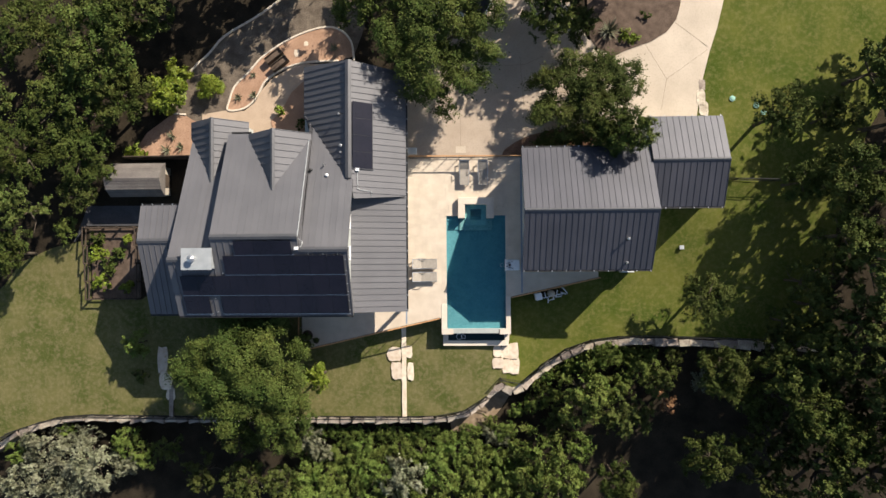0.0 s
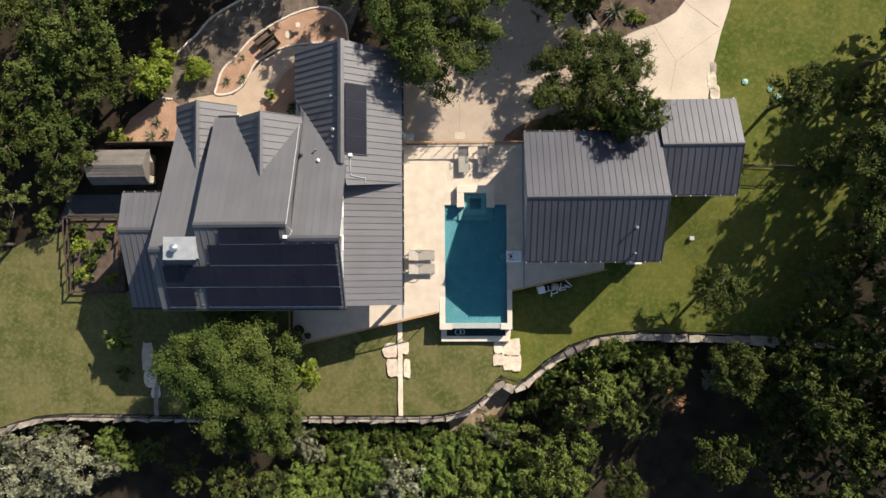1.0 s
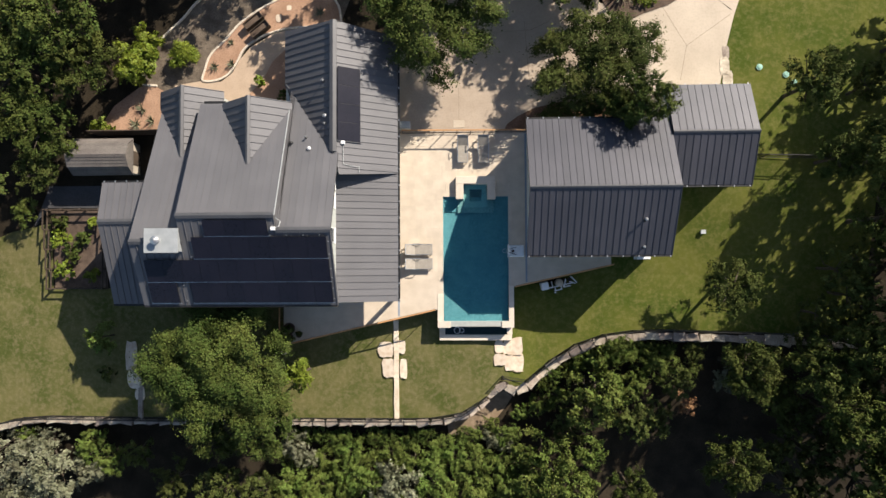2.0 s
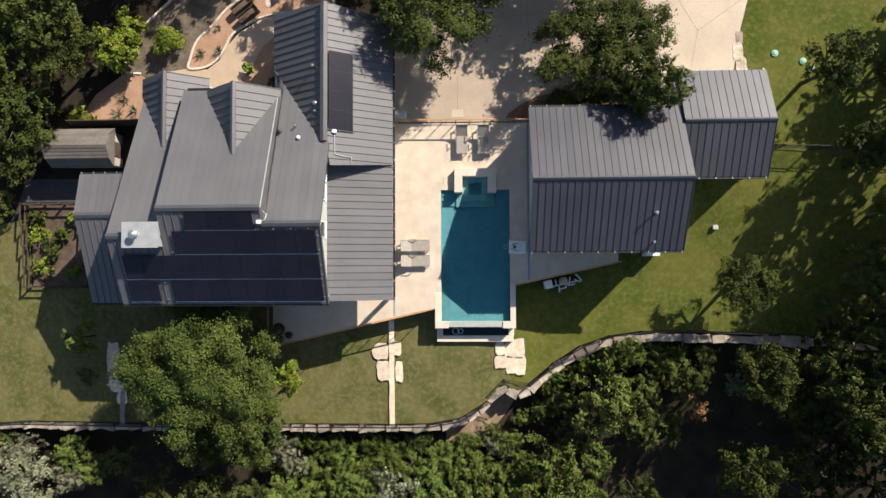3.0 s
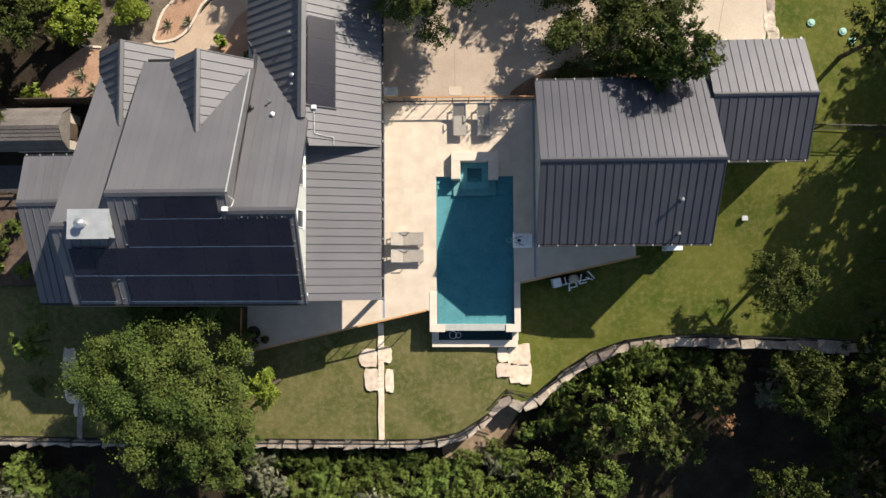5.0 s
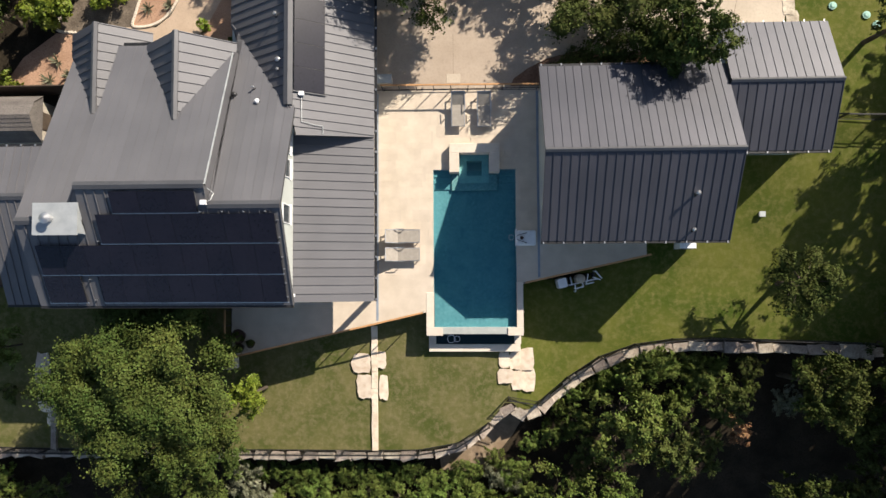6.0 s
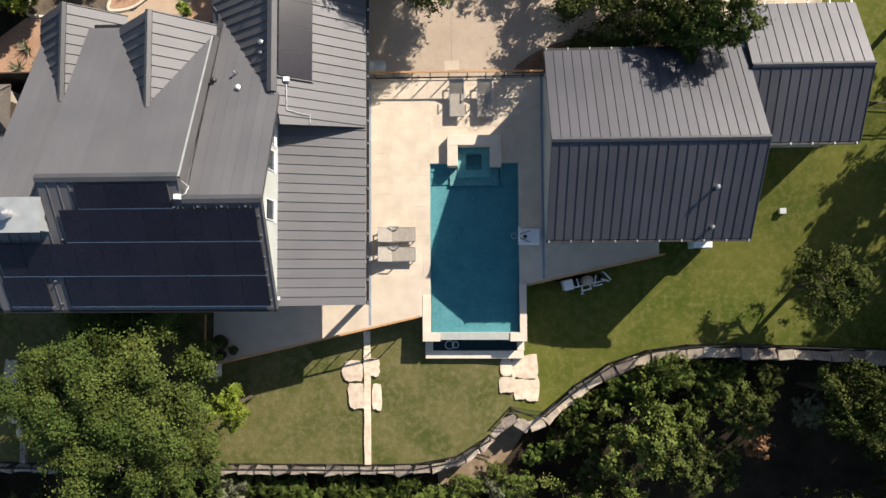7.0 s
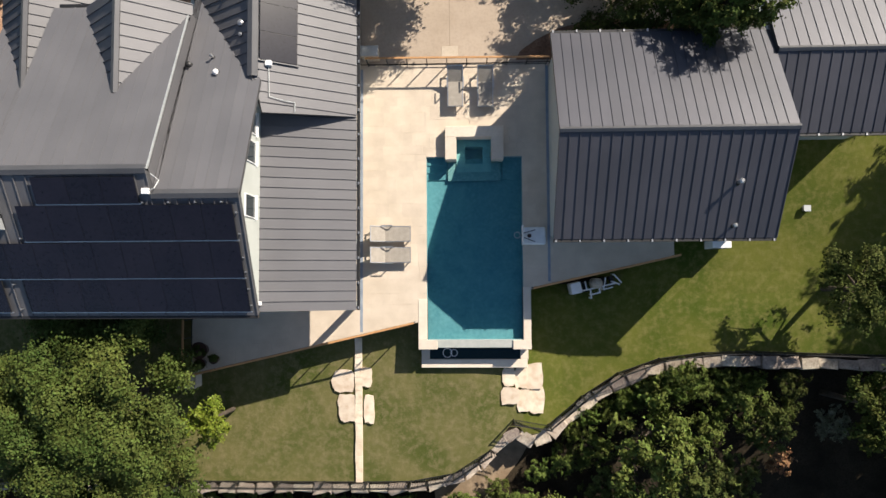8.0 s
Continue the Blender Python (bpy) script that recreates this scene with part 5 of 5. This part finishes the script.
def agave(x, y, r, label, seed, material):
    """A rosette of stiff pointed leaves."""
    t = thing("rosette_plant", x, y, lawn_z(x, y) + 0.1, label, "succulent", "spiky garden plants")
    rng = random.Random(seed)
    for k in range(22 if r < 0.8 else 80):
        a, e = rng.uniform(0, 2 * math.pi), rng.uniform(0.25, 1.25)
        d = Vector((math.cos(a) * math.cos(e), math.sin(a) * math.cos(e), math.sin(e)))
        s = Vector((-math.sin(a), math.cos(a), 0)) * 0.035
        L = r * rng.uniform(0.75, 1.1)
        bm = bmesh.new()
        add_prism(bm, [-s, s, d * L * 0.6 + s * 0.8, d * L, d * L * 0.6 - s * 0.8], (0, 0, -0.012))
        part("leaf", bm, material, t)


for k, (x, y, r) in enumerate(((-17.3, 9.0, 0.5), (-16.1, 9.1, 0.5), (-10.2, 12.5, 0.5), (-22.2, 6.2, 0.55), (-22.6, 5.2, 0.6), (-21.5, 5.4, 0.5), (9.7, 13.4, 1.05), (-16.2, 10.6, 0.3), (-14.0, 11.9, 0.35))):
    agave(x, y, r, "spiky grey-green rosette plant in the bed", 200 + k, LEAF_SILVER)

# ---- planter, shed, vegetable plot ----
planter = thing("timber_planter", -14.4, 11.65, 0.05, "rust-brown steel planters with stones beside the path", "planter", rz=38)
for y in (-0.35, 0.35):
    part("trough", ring(-0.66, 0.66, y - 0.2, y + 0.2, 0.04, 0, 0.45), DARKWOOD, planter)
    part("soil", box(-0.66, 0.66, y - 0.2, y + 0.2, 0, 0.3), MULCH, planter)
stone_patch("garden_stones", "pale stones lying in the reddish bed", [(-15.15, 10.75, 0.22, 0.16), (-13.0, 12.2, 0.18, 0.25), (-12.3, 12.9, 0.16, 0.16)], 12)


def build_shed():
    t = thing("garden_shed", -24.15, 2.85, -0.15, "small shed with a weathered gambrel shingle roof", "shed")
    part("body", prism([(-1.75, y, z) for y, z in ((-1.0, 0), (-1.0, 1.5), (1.0, 1.5), (1.0, 0))], (3.5, 0, 0)), SIDING, t)
    prof = [(-1.2, 1.3), (-0.75, 1.95), (0.0, 2.3), (0.75, 1.95), (1.2, 1.3)]
    part("gable", prism([(1.7, y * 0.92, z - 0.05) for y, z in prof], (0.1, 0, 0)), SIDING, t)
    part("gable", prism([(-1.8, y * 0.92, z - 0.05) for y, z in prof], (0.1, 0, 0)), SIDING, t)
    roof = part("roof", prism([(-1.95, y, z - 0.06) for y, z in prof], (3.9, 0, 0)), SHINGLE, t)
    for (y0, z0), (y1, z1) in zip(prof, prof[1:]):
        rows = 4
        for k in range(rows):
            a, b = k / rows, (k + 1) / rows
            p0, p1 = (y0 + (y1 - y0) * a, z0 + (z1 - z0) * a), (y0 + (y1 - y0) * b, z0 + (z1 - z0) * b)
            up0, up1 = (0.02, 0.0) if y0 < 0 else (0.0, 0.02)
            bm = prism([(-2.0, p0[0], p0[1] + up0), (2.0, p0[0], p0[1] + up0), (2.0, p1[0], p1[1] + up1), (-2.0, p1[0], p1[1] + up1)], (0, 0, -0.03))
            part("shingle_course", bm, SHINGLE, roof)
    part("door", box(1.75, 1.8, -0.45, 0.45, 0.05, 1.5), DARKWOOD, t)


build_shed()
tagged(obj("slate_yard", prism([(-29.8, -1.5, -0.42), (-28.7, 1.2, -0.30), (-22.1, 1.6, -0.28), (-22.1, -0.35, -0.36), (-28.9, -0.3, -0.38)], (0, 0, -0.6)), SLATE), "dark slate-paved yard beside the shed", "paving", "", "structure")
sheet("vegetable_plot", [(-28.7, -5.7), (-25.0, -5.7), (-25.0, -0.5), (-28.7, -0.5)], 0.07, MULCH, "dark soil of a fenced vegetable plot", "garden plot")


def plot_fence():
    t = thing("timber_fence", 0, 0, 0, "low dark timber fence round the vegetable plot", "fence")
    corner = [(-28.8, -0.45), (-28.8, -5.75), (-25.0, -5.75), (-25.0, -0.45), (-28.8, -0.45)]
    for (x0, y0), (x1, y1) in zip(corner, corner[1:]):
        d = math.hypot(x1 - x0, y1 - y0)
        n = round(d / 1.3)
        rz = math.degrees(math.atan2(y1 - y0, x1 - x0))
        for k in range(n):
            f = k / n
            x, y = x0 + (x1 - x0) * f, y0 + (y1 - y0) * f
            z = lawn_z(x, y)
            part("post", box(x - 0.05, x + 0.05, y - 0.05, y + 0.05, z - 0.2, z + 0.85), DARKWOOD, t)
            for h in (0.3, 0.75):
                p = part("rail", box(0, d / n, -0.025, 0.025, h - 0.05, h + 0.05), DARKWOOD, t)
                p.matrix_basis = pose(x, y, z, 0, 0, rz)


plot_fence()
bm = box(-25.2, -20.2, 4.5, 4.56, -0.3, 1.4)
tagged(obj("garden_screen", bm, DARKWOOD), "dark timber screen behind the shed", "screen")


# ---- pickup truck ----
def pickup():
    t = thing("pickup_truck", -1.4, 15.75, 0.1, "white pickup truck with a black bed cover", "car", rz=152)
    body = box(-2.6, 2.6, -0.95, 0.95, 0.45, 1.05, 0.12)
    part("body", body, WHITE, t)
    part("cab", box(-0.6, 1.15, -0.82, 0.82, 1.05, 1.75, 0.2), WHITE, t)
    part("windscreen", box(1.0, 1.25, -0.7, 0.7, 1.1, 1.6, 0.05), GLASS, t)
    part("bed_cover", box(-2.5, -0.7, -0.85, 0.85, 1.05, 1.12, 0.03), DARK, t)
    part("grille", box(2.58, 2.64, -0.6, 0.6, 0.6, 0.95), DARK, t)
    for x in (-1.65, 1.65):
        for y in (-0.85, 0.85):
            bm = bmesh.new()
            add_rod(bm, (x, y - 0.12, 0.36), (x, y + 0.12, 0.36), 0.37, 20)
            wheel = part("wheel", bm, DARK, t)
            bm = bmesh.new()
            add_rod(bm, (x, y - 0.13, 0.36), (x, y + 0.13, 0.36), 0.2, 14)
            part("rim", bm, ALU, wheel)
    for y in (-0.7, 0.7):
        part("headlight", box(2.56, 2.63, y - 0.18, y + 0.18, 0.75, 0.92), ALU, t)


pickup()
# ---- drains, brackets, boxes ----
JOINTS = [(3.28, 11.68, 3.57, 7.77), (1.15, 10.97, 3.68, 11.09), (3.68, 11.09, 4.91, 11.65), (12.19, 12.54, 13.75, 9.86), (13.75, 9.86, 13.32, 7.62), (14.42, 13.93, 16.67, 12.17), (13.75, 9.86, 16.67, 11.93), (-1.05, 7.32, -1.04, 4.85)]
for x0, y0, x1, y1 in JOINTS:
    d = math.hypot(x1 - x0, y1 - y0)
    o = obj("driveway_joint", box(0, d, -0.012, 0.012, -0.05, 0.004), SAWCUT)
    tagged(o, "dark sawn joint in the concrete driveway", "joint", "", "structure")
    o.matrix_basis = pose(x0, y0, lawn_z(x0, y0) + 0.10, 0, 0, math.degrees(math.atan2(y1 - y0, x1 - x0)))
pad = thing("inlet_plate", -1.04, 4.95, lawn_z(-1.04, 4.95) + 0.10, "pale square inlet cover in the driveway", "drain cover")
part("plate", box(-0.36, 0.36, -0.24, 0.24, -0.03, 0.012, 0.004), CONCRETE, pad)
BLUEGREY = mat("drain_channel", (0.20, 0.24, 0.30), (0.28, 0.32, 0.37), 3, 0.6, grit=0.3)
for x, y0, y1 in ((3.28, -5.4, 4.25), (-5.02, -7.6, 4.2)):
    d = thing("channel_drain", x, (y0 + y1) / 2, 0, "narrow blue-grey channel drain set in the paving", "drain", "terrace drains")
    part("frame", box(-0.06, 0.06, (y0 - y1) / 2, (y1 - y0) / 2, -0.02, 0.008), BLUEGREY, d)
    part("grate", box(-0.035, 0.035, (y0 - y1) / 2 + 0.02, (y1 - y0) / 2 - 0.02, 0.002, 0.012), BLUEGREY, d)


def brackets(parent, a, b, step):
    """Pale hanger clips along a gutter."""
    a, b = Vector(a), Vector(b)
    n = round((b - a).length / step)
    for k in range(n + 1):
        p = a.lerp(b, k / n)
        part("gutter_bracket", box(p.x - 0.03, p.x + 0.03, p.y - 0.05, p.y + 0.05, p.z - 0.02, p.z + 0.02), ALU, parent)


brackets(garage, (GX0 + 0.1, -3.83, 3.1), (GX1 - 0.1, -3.83, 3.1), 0.95)
brackets(garage, (GX0 + 0.1, 4.53, 3.1), (GX1 - 0.1, 4.53, 3.1), 0.95)
brackets(garage, (GX1 + 0.2, 0.38, 2.5), (16.5, 0.38, 2.5), 0.95)
brackets(garage, (GX1 + 0.2, 6.62, 2.5), (16.5, 6.62, 2.5), 0.95)
brackets(house, (-4.69, -6.4, 2.72), (-4.69, 9.6, 2.76), 1.0)
brackets(house, (X4 + 0.1, 0.72, 4.72), (X3 - 0.6, 0.72, 4.72), 0.6)
gutter(house, (X4, 0.7, 4.7), (X3, 0.7, 4.7))
cab = thing("utility_cabinet", -4.55, 4.75, 0.02, "pale grey utility cabinet outside the railing", "cabinet")
part("body", box(-0.4, 0.35, -0.2, 0.22, 0, 0.75, 0.02), SIDING, cab)
part("lid", box(-0.43, 0.38, -0.23, 0.25, 0.75, 0.79, 0.01), GALV, cab)
step_ = thing("landing_step", -13.0, -9.75, -1.2, "grey concrete landing at the terrace corner", "step")
part("block", box(-0.45, 0.35, -0.4, 0.3, -0.3, 0.7, 0.02), COPING, step_)
part("tread", box(-0.47, 0.37, -0.42, 0.32, 0.7, 0.75, 0.01), JOINT, step_)
pavers()
